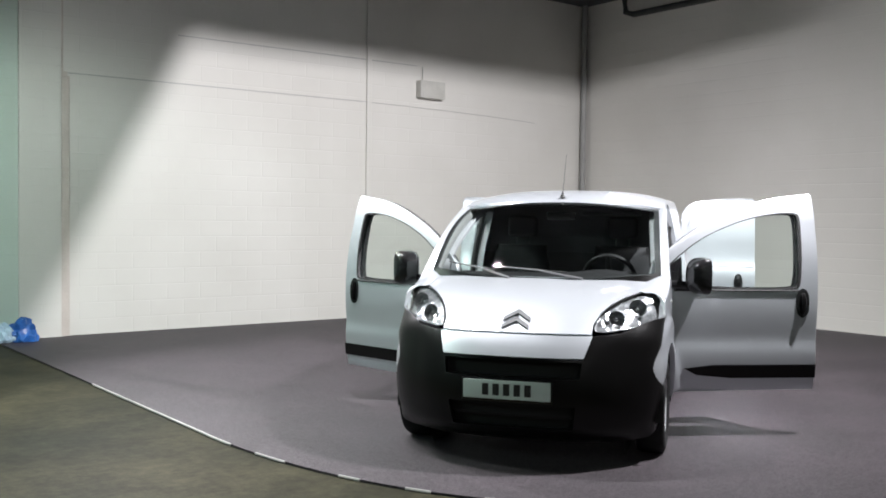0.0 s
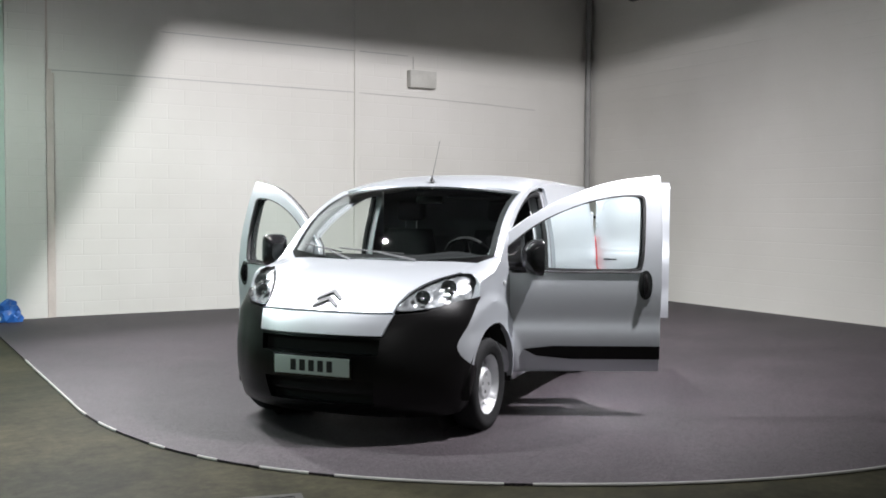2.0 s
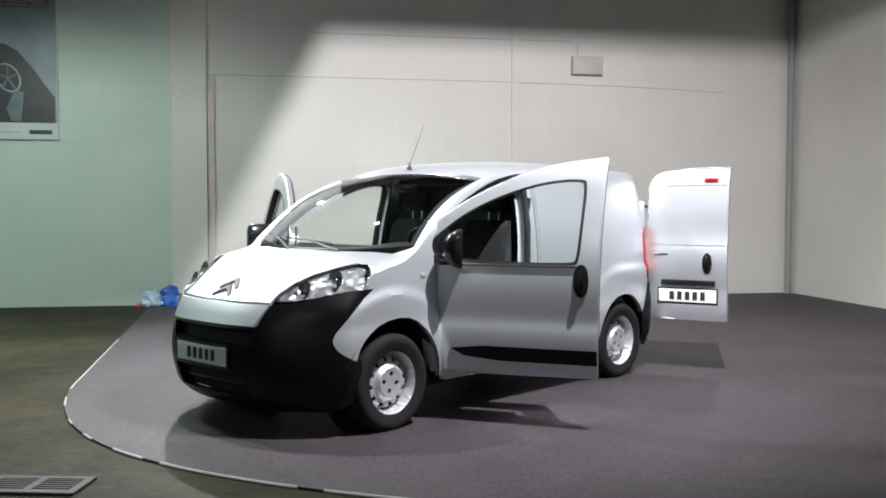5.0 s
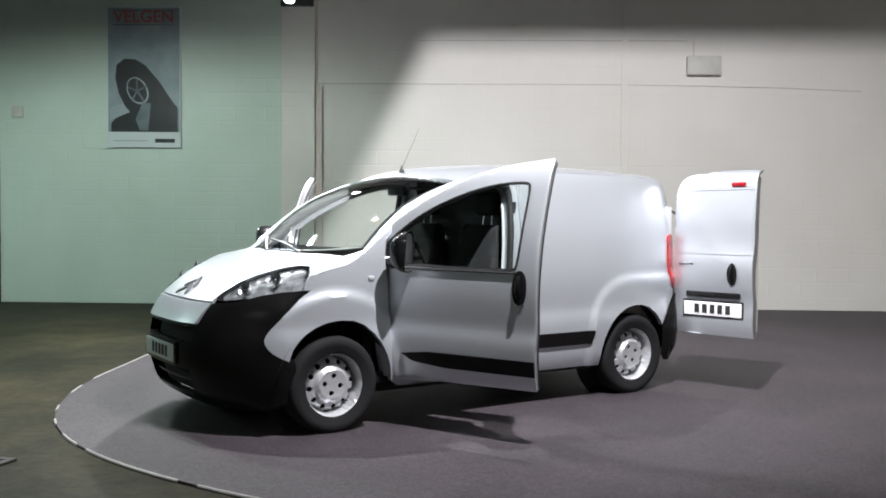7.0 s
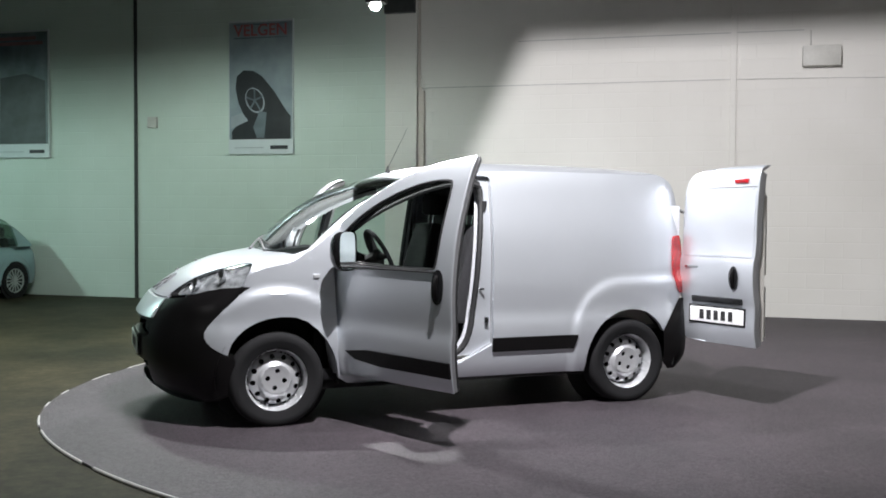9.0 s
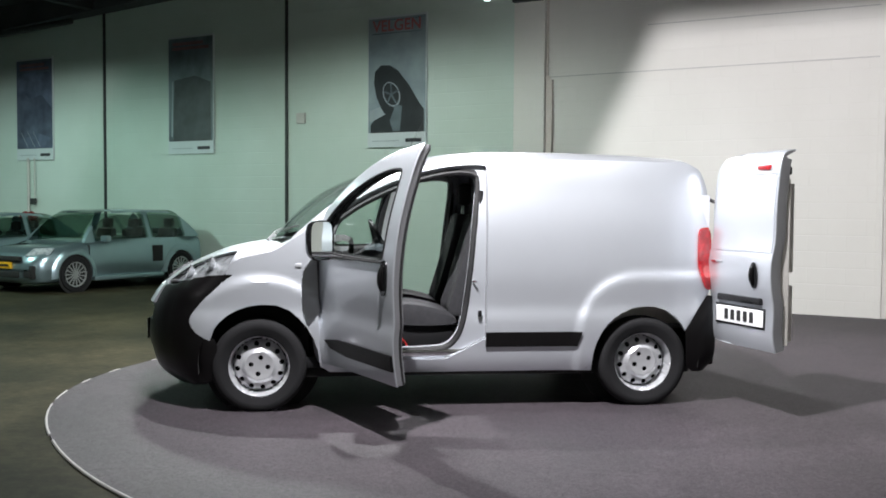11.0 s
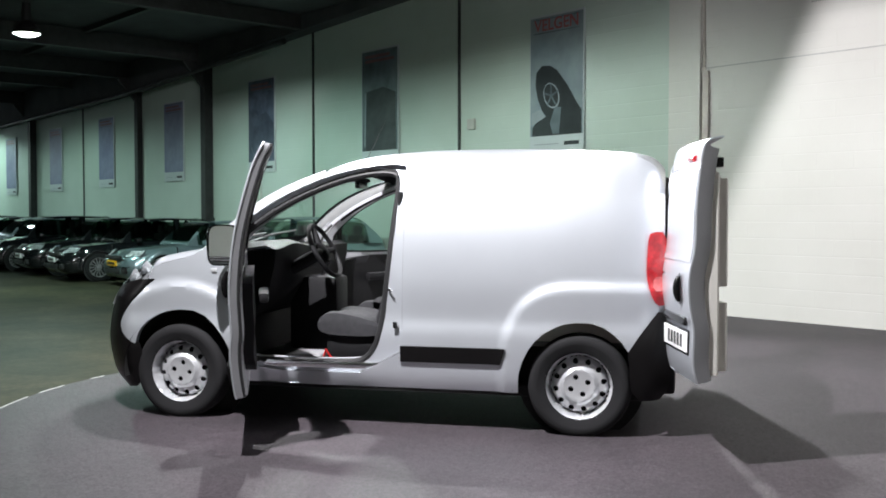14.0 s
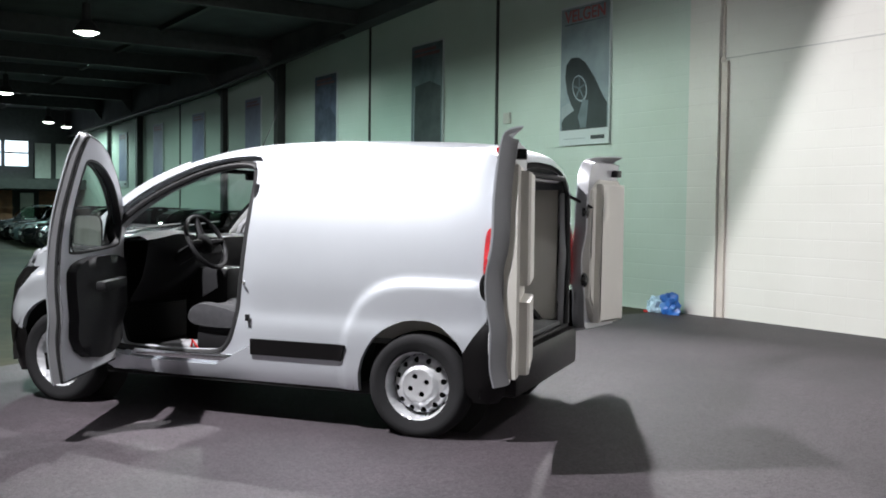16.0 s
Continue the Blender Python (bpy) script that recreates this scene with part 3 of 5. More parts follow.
# bonnet with the black scuttle behind it
edge_r = [(0.45, 0.797), (0.452, 0.85), (0.485, 0.912), (0.535, 0.958), (0.605, 0.998), (0.69, 1.032), (0.70, 1.082)]
bonnet = edge_r + [(-y, z) for y, z in edge_r[::-1]]
bm = sheet(bmesh.new(), bonnet, lambda y, z: nose(y, z), step=0.025, depth=(-0.012, 0, -0.012))
part("bonnet", bm, SILVER, van)
rows = []
for u in np.linspace(-1, 1, 25):
    b = nose(0.70 * u, 1.082)
    rows.append([b + Vector((0.0, 0, -0.006)), b.lerp(screen(u, 0.0), 0.5) + Vector((0, 0, -0.02)), screen(u, 0.02) + Vector((0.004, 0, 0.0))])
part("scuttle", grid(bmesh.new(), rows, flip=True), BLACKP, van)

# front bumper: black corners and lower part, silver band, grille slots
band = [(-0.46, 0.785), (0.46, 0.785), (0.42, 0.665), (-0.42, 0.665)]
part("bumper_band", sheet(bmesh.new(), band, lambda y, z: nose(y, z, 0.006 + 0.014 * max(0.0, (0.785 - z) / 0.12) ** 1.4), step=0.03, depth=(-0.05, 0, 0)), SILVER, van, "silver painted band across the bumper")


def bump(s, z):
    """Bumper skin: s runs across the front to 0.62, then round the corner to the wing's edge at 1.3."""
    a = abs(s)
    if a <= 0.62:
        return nose(s, z)
    xa = table(z, [0.15, 0.46, 0.475, 0.52, 0.58, 0.64, 0.74, 0.87], [1.565, 1.565, 1.60, 1.67, 1.70, 1.67, 1.58, 1.44])
    x1 = min(1.565, xa)
    w = corner(z, (a - 0.62) / 0.68 * (1.0 if xa <= x1 else corner_t(z, xa)), x1)
    return Vector((w.x, math.copysign(w.y, s), z))


low = [(0.6, 0.15), (1.0, 0.17), (1.3, 0.22), (1.3, 0.875), (1.15, 0.872), (0.97, 0.865), (0.80, 0.845), (0.62, 0.803), (0.465, 0.785), (0.425, 0.66), (0.42, 0.655)]
low = low + [(-y, z) for y, z in low[::-1]]
slots = [[(-0.40, 0.545), (0.40, 0.545), (0.41, 0.64), (-0.41, 0.64)], [(-0.36, 0.24), (0.36, 0.24), (0.38, 0.385), (-0.38, 0.385)]]
bm = sheet(bmesh.new(), low, bump, step=0.04, holes=slots, depth=(-0.05, 0, 0))
part("front_bumper", bm, BLACKP, van, "black unpainted plastic bumper")
bm = bmesh.new()
for z in (0.31,):
    grid(bm, [[nose(y, z + d) - Vector((0.035, 0, 0)) for y in np.linspace(-0.4, 0.4, 12)] for d in (-0.008, 0.008)])
part("grille_bar", bm, BLACKP, van)
for z0, z1 in ((0.54, 0.645), (0.235, 0.39)):
    part("grille_back", grid(bmesh.new(), [[nose(y, z) - Vector((0.068, 0, 0)) for y in np.linspace(-0.42, 0.42, 12)] for z in (z0, z1)]), DARK, van)
# headlamps: bowl, reflectors, clear lens
LAMP = [(0.46, 0.802), (0.60, 0.812), (0.77, 0.852), (0.80, 0.875), (0.785, 0.97), (0.765, 1.025), (0.70, 1.03), (0.615, 0.994), (0.545, 0.954), (0.495, 0.91), (0.462, 0.85)]


def lamp_pt(y, z, sgn, d=0.0):
    p = nose(y, z)
    wrap = max(0, (abs(y) - 0.62) / 0.17)
    return Vector((p.x + d - 0.13 * wrap * wrap * min(1, max(0.2, (1.04 - z) / 0.1)), sgn * (abs(y) + 0.03 * wrap * wrap + d * 0.3), p.z))


def along(pts, n):
    """n points evenly along a line of points."""
    d = [0.0]
    for a, b in zip(pts, pts[1:]):
        d.append(d[-1] + (b - a).length)
    out = []
    for v in np.linspace(0, d[-1], n):
        out.append(Vector([float(np.interp(v, d, [p[i] for p in pts])) for i in range(3)]))
    return out


for sgn in (1, -1):
    # wing shoulder between the bonnet, the lamp and the side
    inner = [screen(sgn, 0.0), nose(sgn * 0.70, 1.082)] + [nose(sgn * (0.70 - 0.01 * t), 1.082 - 0.05 * t) for t in (0.35, 0.7, 1.0)] + [lamp_pt(y, z, sgn, 0.0) for y, z in ((0.70, 1.026), (0.735, 1.027), (0.765, 1.018), (0.78, 0.985), (0.785, 0.96), (0.795, 0.90), (0.797, 0.876))]
    outer = [Vector((x, sgn * side_y(x, z), z)) for x, z in [(1.05, rail_z(1.05)), (1.10, 1.052), (1.18, 1.020), (1.30, 0.995), (1.38, 0.975), (1.425, 0.945), (1.445, 0.90), (1.455, 0.87)]]
    inner, outer = along(inner, 22), along(outer, 22)
    rows = []
    for a, b in zip(inner, outer):
        c = (a + b) / 2 + Vector((0.012, sgn * 0.022, 0.022))
        rows.append([a * (1 - k) ** 2 + c * (2 * k * (1 - k)) + b * k * k for k in np.linspace(0, 1, 9)])
    part("wing_top", grid(bmesh.new(), rows, flip=sgn > 0), SILVER, van)

for sgn in (1, -1):
    outl = smooth_loop(LAMP, 2)
    rng = random.Random(5)
    bm = sheet(bmesh.new(), outl, lambda y, z: lamp_pt(y, z, sgn, -0.05 + 0.009 * rng.random()), step=0.018, edge=0.025, flip=sgn < 0)
    head = part("headlamp", bm, REFLECTOR, van, "clear headlamp with chrome reflectors", smooth=False)
    rim = dense(outl, 0.03)
    part("surround", grid(bmesh.new(), [[lamp_pt(y, z, sgn, d) for y, z in rim + rim[:1]] for d in (-0.05, 0.003)], flip=sgn > 0), GLOSSBLACK, head)
    lens = part("lens", sheet(bmesh.new(), outl, lambda y, z: lamp_pt(y, z, sgn, 0.004), step=0.03, flip=sgn < 0), LENS, head)
    lens.visible_shadow = False
    for y, z, r in ((0.585, 0.868, 0.05), (0.69, 0.925, 0.055)):
        c = lamp_pt(y, z, sgn, -0.04)
        bm = lathe(bmesh.new(), [(r, 0.028), (r * 0.95, 0.022), (r * 0.7, 0.0), (r * 0.45, -0.012), (r * 0.3, -0.014), (0.001, -0.012)], 14, "Z")
        bmesh.ops.transform(bm, matrix=Matrix.Translation(c) @ pose(0, 0, 0, 0, 70, 12 * sgn), verts=bm.verts)
        part("reflector", bm, REFLECTOR, head, smooth=False)
        bm = bmesh.ops.create_uvsphere(b2 := bmesh.new(), u_segments=10, v_segments=6, radius=r * 0.26) and b2
        bmesh.ops.translate(bm, verts=bm.verts, vec=c + Vector((0.012, 0, 0)))
        part("bulb", bm, CHROME, head)

# double chevron as a plain mark on the bonnet
def mark(y, z, out):
    p = nose(y, z)
    n = (nose(y, z + 0.01) - nose(y, z - 0.01)).cross(Vector((0, 1, 0))).normalized()
    return p + n * math.copysign(out, n.x)


bm = bmesh.new()
for z0 in (0.908, 0.868):
    pts = [(-0.082, z0 - 0.042), (0.0, z0), (0.082, z0 - 0.042), (0.082, z0 - 0.06), (0.0, z0 - 0.020), (-0.082, z0 - 0.06)]
    a, b = [bm.verts.new(mark(y, z, 0.014)) for y, z in pts], [bm.verts.new(mark(y, z, -0.004)) for y, z in pts]
    for q in ((0, 1, 4, 5), (1, 2, 3, 4)):
        bm.faces.new([a[k] for k in q][::-1])
    for k in range(6):
        bm.faces.new((a[k], a[(k + 1) % 6], b[(k + 1) % 6], b[k]))
bmesh.ops.recalc_face_normals(bm, faces=bm.faces)
part("badge", bm, BADGE, van, "chrome chevron mark", smooth=False)


def plate(parent, m, mat, w=0.52, h=0.11, holder=True):
    """A licence plate facing local +x, with bars in place of its characters."""
    bm = block((-0.006, -w / 2, -h / 2), (0.006, w / 2, h / 2), 0.002, m=m)
    p = part("plate", bm, mat, parent)
    for i in range(5):
        y = (-0.145 + i * 0.063)
        part("plate_mark", block((0.0062, y + 0.0, -0.034), (0.0085, y + 0.038, 0.034), m=m), INK, p)
    if holder:
        part("plate_holder", block((-0.012, -w / 2 - 0.012, -h / 2 - 0.014), (0.002, w / 2 + 0.012, h / 2 + 0.012), 0.003, m=m), GLOSSBLACK, p)
    return p


plate(van, pose(2.045, -0.015, 0.47), PLATE)

# sills, floor pan and cargo body
part("underbody", block((-1.62, -0.74, 0.2), (1.6, 0.74, 0.27), 0.02), DARK, van)
part("cabin_floor", block((-0.3, -0.80, 0.27), (1.0, 0.80, 0.345), 0.01), CABIN, van)
part("bulkhead", block((-0.33, -0.80, 0.27), (-0.30, 0.80, 1.2), 0.005), BULKHEAD, van)
part("bulkhead", block((-0.33, -0.70, 1.2), (-0.30, 0.70, 1.6), 0.005), BULKHEAD, van)
part("cargo_floor", block((-1.70, -0.72, 0.50), (-0.34, 0.72, 0.53), 0.005), CABINLIGHT, van)
for sgn in (1, -1):
    part("cargo_wall", block((-1.66, sgn * 0.69 - 0.01, 0.53), (-0.34, sgn * 0.69 + 0.01, 1.42), 0.004), BEIGE, van)
    for wx in (1.25, -1.25):
        bm = lathe(bmesh.new(), [(0.385, -0.10), (0.385, 0.13)], 40)
        bmesh.ops.translate(bm, verts=bm.verts, vec=(wx, sgn * 0.725, 0.31))
        bmesh.ops.delete(bm, geom=[v for v in bm.verts if v.co.z < 0.24], context="VERTS")
        part("wheel_liner", bm, DARK, van)
        disc = bmesh.ops.create_circle(b2 := bmesh.new(), cap_ends=True, radius=0.385, segments=40) and b2
        bmesh.ops.transform(disc, matrix=pose(wx, sgn * 0.62, 0.31, 90), verts=disc.verts)
        part("wheel_liner", disc, DARK, van)


# wheels
def build_wheel(parent, at, sgn, turn):
    m = Matrix.Translation(at) @ (Matrix() if sgn > 0 else pose(0, 0, 0, 0, 0, 180)) @ pose(0, 0, 0, 0, turn, 0)
    bm = lathe(bmesh.new(), [(0.188, -0.08), (0.205, -0.088), (0.25, -0.092), (0.285, -0.082), (0.297, -0.06), (0.301, -0.03), (0.302, 0), (0.301, 0.03), (0.297, 0.06), (0.285, 0.08), (0.27, 0.087), (0.245, 0.09), (0.24, 0.0875), (0.21, 0.085), (0.192, 0.075)], 64)
    bmesh.ops.transform(bm, matrix=m, verts=bm.verts)
    tyre = part("tyre", bm, RUBBER, parent)
    face = smooth_table([0.0, 0.03, 0.07, 0.098, 0.108, 0.125, 0.15, 0.165, 0.174, 0.182, 0.192, 0.205], [0.05, 0.052, 0.054, 0.054, 0.036, 0.03, 0.022, -0.01, -0.02, 0.05, 0.074, 0.078])

    def ring(r, n=48, c=(0, 0)):
        return [(c[0] + r * math.cos(2 * math.pi * i / n), c[1] + r * math.sin(2 * math.pi * i / n)) for i in range(n)]
    holes = [ring(0.017, 12, (0.141 * math.cos(a), 0.141 * math.sin(a))) for a in np.linspace(0, 2 * math.pi, 12, endpoint=False)]
    holes += [ring(0.0165, 10, (0.053 * math.cos(a + 0.3), 0.053 * math.sin(a + 0.3))) for a in np.linspace(0, 2 * math.pi, 4, endpoint=False)]
    bm = sheet(bmesh.new(), ring(0.203, 64), lambda x, z: Vector((x, face(math.hypot(x, z)), z)), step=0.014, holes=holes, edge=0.02, depth=(0, -0.012, 0), flip=True)
    bmesh.ops.transform(bm, matrix=m, verts=bm.verts)
    rim = part("rim", bm, STEEL, parent, "silver painted steel rim with round holes")
    bm = lathe(bmesh.new(), [(0.001, -0.01), (0.17, -0.01), (0.198, -0.08)], 40)
    bmesh.ops.transform(bm, matrix=m, verts=bm.verts)
    part("brake_drum", bm, DARK, parent)
    return rim


for wx, sgn, turn in ((1.256, 1, 8), (-1.256, 1, 40), (1.256, -1, 0), (-1.256, -1, 20)):
    wheel = part("wheel", lathe(bmesh.new(), [(0.03, -0.15), (0.06, -0.1), (0.06, 0.0)], 16), DARK, van)
    wheel.location = (wx, sgn * 0.765, 0.302 - 0.012 + 0.002)
    build_wheel(wheel, (0, 0, 0), sgn, turn)


# front doors
DOOR = [(0.85, 0.31), (-0.252, 0.32), (-0.258, 0.86), (-0.27, 1.3), (-0.28, 1.65), (-0.27, 1.665), (0.0, 1.635), (0.20, 1.585), (0.39, 1.51), (0.61, 1.40), (0.82, 1.25), (0.93, 1.15), (0.905, 1.0), (0.875, 0.85), (0.87, 0.5)]
WINDOW = [(0.74, 1.02), (0.30, 1.005), (-0.10, 1.005), (-0.135, 1.03), (-0.155, 1.30), (-0.165, 1.50), (-0.14, 1.53), (0.02, 1.525), (0.20, 1.49), (0.39, 1.425), (0.58, 1.335), (0.76, 1.20), (0.82, 1.135), (0.80, 1.03)]
MOULD = [(0.72, 0.495), (-0.25, 0.495), (-0.25, 0.405), (0.55, 0.405)]


def front_door(sgn, angle, hx, drop=0.0):
    hinge = Vector((hx, sgn * 0.785, 0))
    m = Matrix.Translation(hinge - Vector((0, 0, drop))) @ pose(0, 0, 0, 0, 0, -sgn * angle) @ Matrix.Translation(-hinge)

    def skin(x, z, d=0.0):
        return m @ Vector((x, sgn * (side_y(x, z) + d + 0.03 * (1 - ((z - 0.9) / 0.62) ** 2)), z))
    dl, wl = smooth_loop(DOOR, 1, keep=[(-0.28, 1.65), (-0.27, 1.665), (0.85, 0.31), (-0.252, 0.32)]), smooth_loop(WINDOW, 2)
    rim = dense(dl, 0.024)

    def inset(k):
        return [(x * k + 0.3 * (1 - k), z * k + 0.9 * (1 - k)) for x, z in rim]
    bm = sheet(bmesh.new(), inset(0.99), lambda x, z: skin(x, z), step=0.028, holes=[wl], edge=0.5, flip=sgn > 0)
    grid(bm, [[skin(x, z, d) for x, z in inset(k) + inset(k)[:1]] for k, d in ((0.99, 0.0), (0.995, -0.0008), (0.9985, -0.003), (1.0, -0.007), (1.0, -0.010))], flip=sgn > 0)
    door = part("door", bm, SILVER, van, "front door swung wide open", sharp=60)
    # shut face in the darkened silver, its shade being in the colour
    part("shut_face", grid(bmesh.new(), [[skin(x * k + 0.3 * (1 - k), z * k + 0.9 * (1 - k), d) for x, z in rim + rim[:1]] for k, d in ((1.0, -0.010), (0.992, -0.013), (0.985, -0.045), (0.97, -0.05), (0.965, -0.072))], flip=sgn > 0), SILVER_SHADED, door)
    part("shut_seal", tube(bmesh.new(), [skin(x * 0.978 + 0.0066, z * 0.978 + 0.0198, -0.052) for x, z in rim + rim[:1]], 0.009, 6, caps=False), SEAL, door)
    # inner frame, trim panel, window seal and glass
    inner = [(x * 0.965 + 0.0105, z * 0.965 + 0.0315) for x, z in dl]
    bm = sheet(bmesh.new(), inner, lambda x, z: skin(x, z, -0.07), step=0.06, holes=[wl], flip=sgn < 0)
    part("inner_frame", bm, SILVER_IN, door)
    trim = smooth_loop([(0.76, 0.40), (-0.10, 0.40), (-0.14, 0.8), (-0.14, 0.985), (0.78, 0.985), (0.80, 0.8)], 2)
    bm = sheet(bmesh.new(), trim, lambda x, z: skin(x, z, -0.125), step=0.06, flip=sgn < 0)
    td = dense(trim, 0.04)
    grid(bm, [[skin(x, z, d) for x, z in td + td[:1]] for d in (-0.07, -0.125)], flip=sgn > 0)
    part("trim_panel", bm, CABIN, door, "black plastic door lining")
    bm = bmesh.new()
    box(bm, (-0.02, -0.03, -0.03), (0.42, 0.03, 0.03), 0.02, m=m @ Matrix.Translation((0.1, sgn * 0.70, 0.82)))
    part("armrest", bm, CABIN, door)
    wd = dense(wl, 0.03)
    cxw, czw = 0.3, 1.25
    bm = grid(bmesh.new(), [[skin(cxw + (x - cxw) * k, czw + (z - czw) * k, d) for x, z in wd + wd[:1]] for k, d in ((1.006, 0.003), (0.972, 0.003), (0.965, -0.02))], flip=sgn < 0)
    part("window_seal", bm, SEAL, door)
    bm = grid(bmesh.new(), [[skin(cxw + (x - cxw) * k, czw + (z - czw) * k, d) for x, z in wd + wd[:1]] for k, d in ((1.0, -0.072), (0.95, -0.072), (0.95, -0.03))], flip=sgn > 0)
    part("window_frame", bm, CABIN, door)
    gl = part("window_pane", sheet(bmesh.new(), wl, lambda x, z: skin(x, z, -0.022), step=0.08, flip=sgn > 0), GLASS, door)
    gl.visible_shadow = False
    part("sill_strip", tube(bmesh.new(), [skin(x, 1.0, 0.006) for x in np.linspace(0.76, -0.12, 12)], 0.007, 6), SEAL, door)
    # black corner that carries the mirror
    tri = [(0.86, 1.02), (0.70, 1.02), (0.70, 1.22), (0.80, 1.14)]
    part("mirror_base", sheet(bmesh.new(), tri, lambda x, z: skin(x, z, 0.004), step=0.05, depth=(0, -0.01 * sgn, 0), flip=sgn > 0), GLOSSBLACK, door)
    part("mould", sheet(bmesh.new(), smooth_loop(MOULD, 1, keep=[(-0.25, 0.495), (-0.25, 0.405)]), lambda x, z: skin(x, z, 0.014), step=0.05, depth=tuple(m.to_3x3() @ Vector((0, -0.014 * sgn, 0))), flip=sgn > 0), BLACKP, door, "black rubbing strip")
    # handle: oval recess with a grip
    ov = [(-0.15 + 0.046 * math.cos(a), 0.915 + 0.1 * (abs(math.sin(a)) ** 0.8) * (1 if math.sin(a) >= 0 else -1)) for a in np.linspace(0, 2 * math.pi, 24, endpoint=False)]
    hd = part("handle", sheet(bmesh.new(), ov, lambda x, z: skin(x, z, 0.007), step=0.02, edge=0.02, depth=tuple(m.to_3x3() @ Vector((0, -0.01 * sgn, 0))), flip=sgn > 0), GLOSSBLACK, door, "black oval door handle")
    part("grip", tube(bmesh.new(), [skin(-0.15, z, 0.012 + 0.012 * math.sin((z - 0.845) / 0.14 * math.pi)) for z in np.linspace(0.845, 0.985, 9)], [0.008, 0.013, 0.015, 0.016, 0.016, 0.016, 0.015, 0.013, 0.008], 8), BLACKP, hd)
    # latch plate on the shut face
    lm = m @ Matrix.Translation((-0.222, sgn * 0.835, 0.86))
    part("latch", block((-0.022, -0.016, -0.045), (-0.004, 0.016, 0.045), 0.004, m=lm), STEEL, door)
    part("latch", block((-0.024, -0.02, 0.10), (-0.006, 0.02, 0.122), 0.004, m=lm), GLOSSBLACK, door)
    # mirror
    mm = Matrix.Translation((0.88, sgn * 1.02, 1.10)) @ pose(0, 0, 0, 0, 0, -sgn * (angle - 18))
    bm = bmesh.new()
    rows = []
    for t in np.linspace(0, 1, 7):
        k = 1 - 0.55 * t ** 2.4
        ov = [(0.09 * (abs(math.cos(a)) ** 0.45) * (1 if math.cos(a) >= 0 else -1), 0.124 * (abs(math.sin(a)) ** 0.45) * (1 if math.sin(a) >= 0 else -1)) for a in np.linspace(0, 2 * math.pi, 32, endpoint=False)]
        rows.append([mm @ Vector((-0.035 + 0.11 * t, y * k * 1.05, z * k)) for y, z in ov])
    grid(bm, rows, wrap=True, flip=sgn < 0)
    bm.faces.new([bm.verts.new(p) for p in rows[-1]])
    mir = part("mirror", bm, GLOSSBLACK, door, "black door mirror")
    bm = bmesh.new()
    bm.faces.new([bm.verts.new(mm @ Vector((-0.03, y * 0.93, z * 0.93))) for y, z in ov])
    part("mirror_glass", bm, MIRROR, mir)
    part("mirror_arm", tube(bmesh.new(), [mm @ Vector((0.0, -sgn * 0.05, -0.07)), skin(0.80, 1.04, 0.0)], 0.03, 10), GLOSSBLACK, mir)
    return door


front_door(1, 67, 0.80)
front_door(-1, 63.5, 0.725, 0.03)


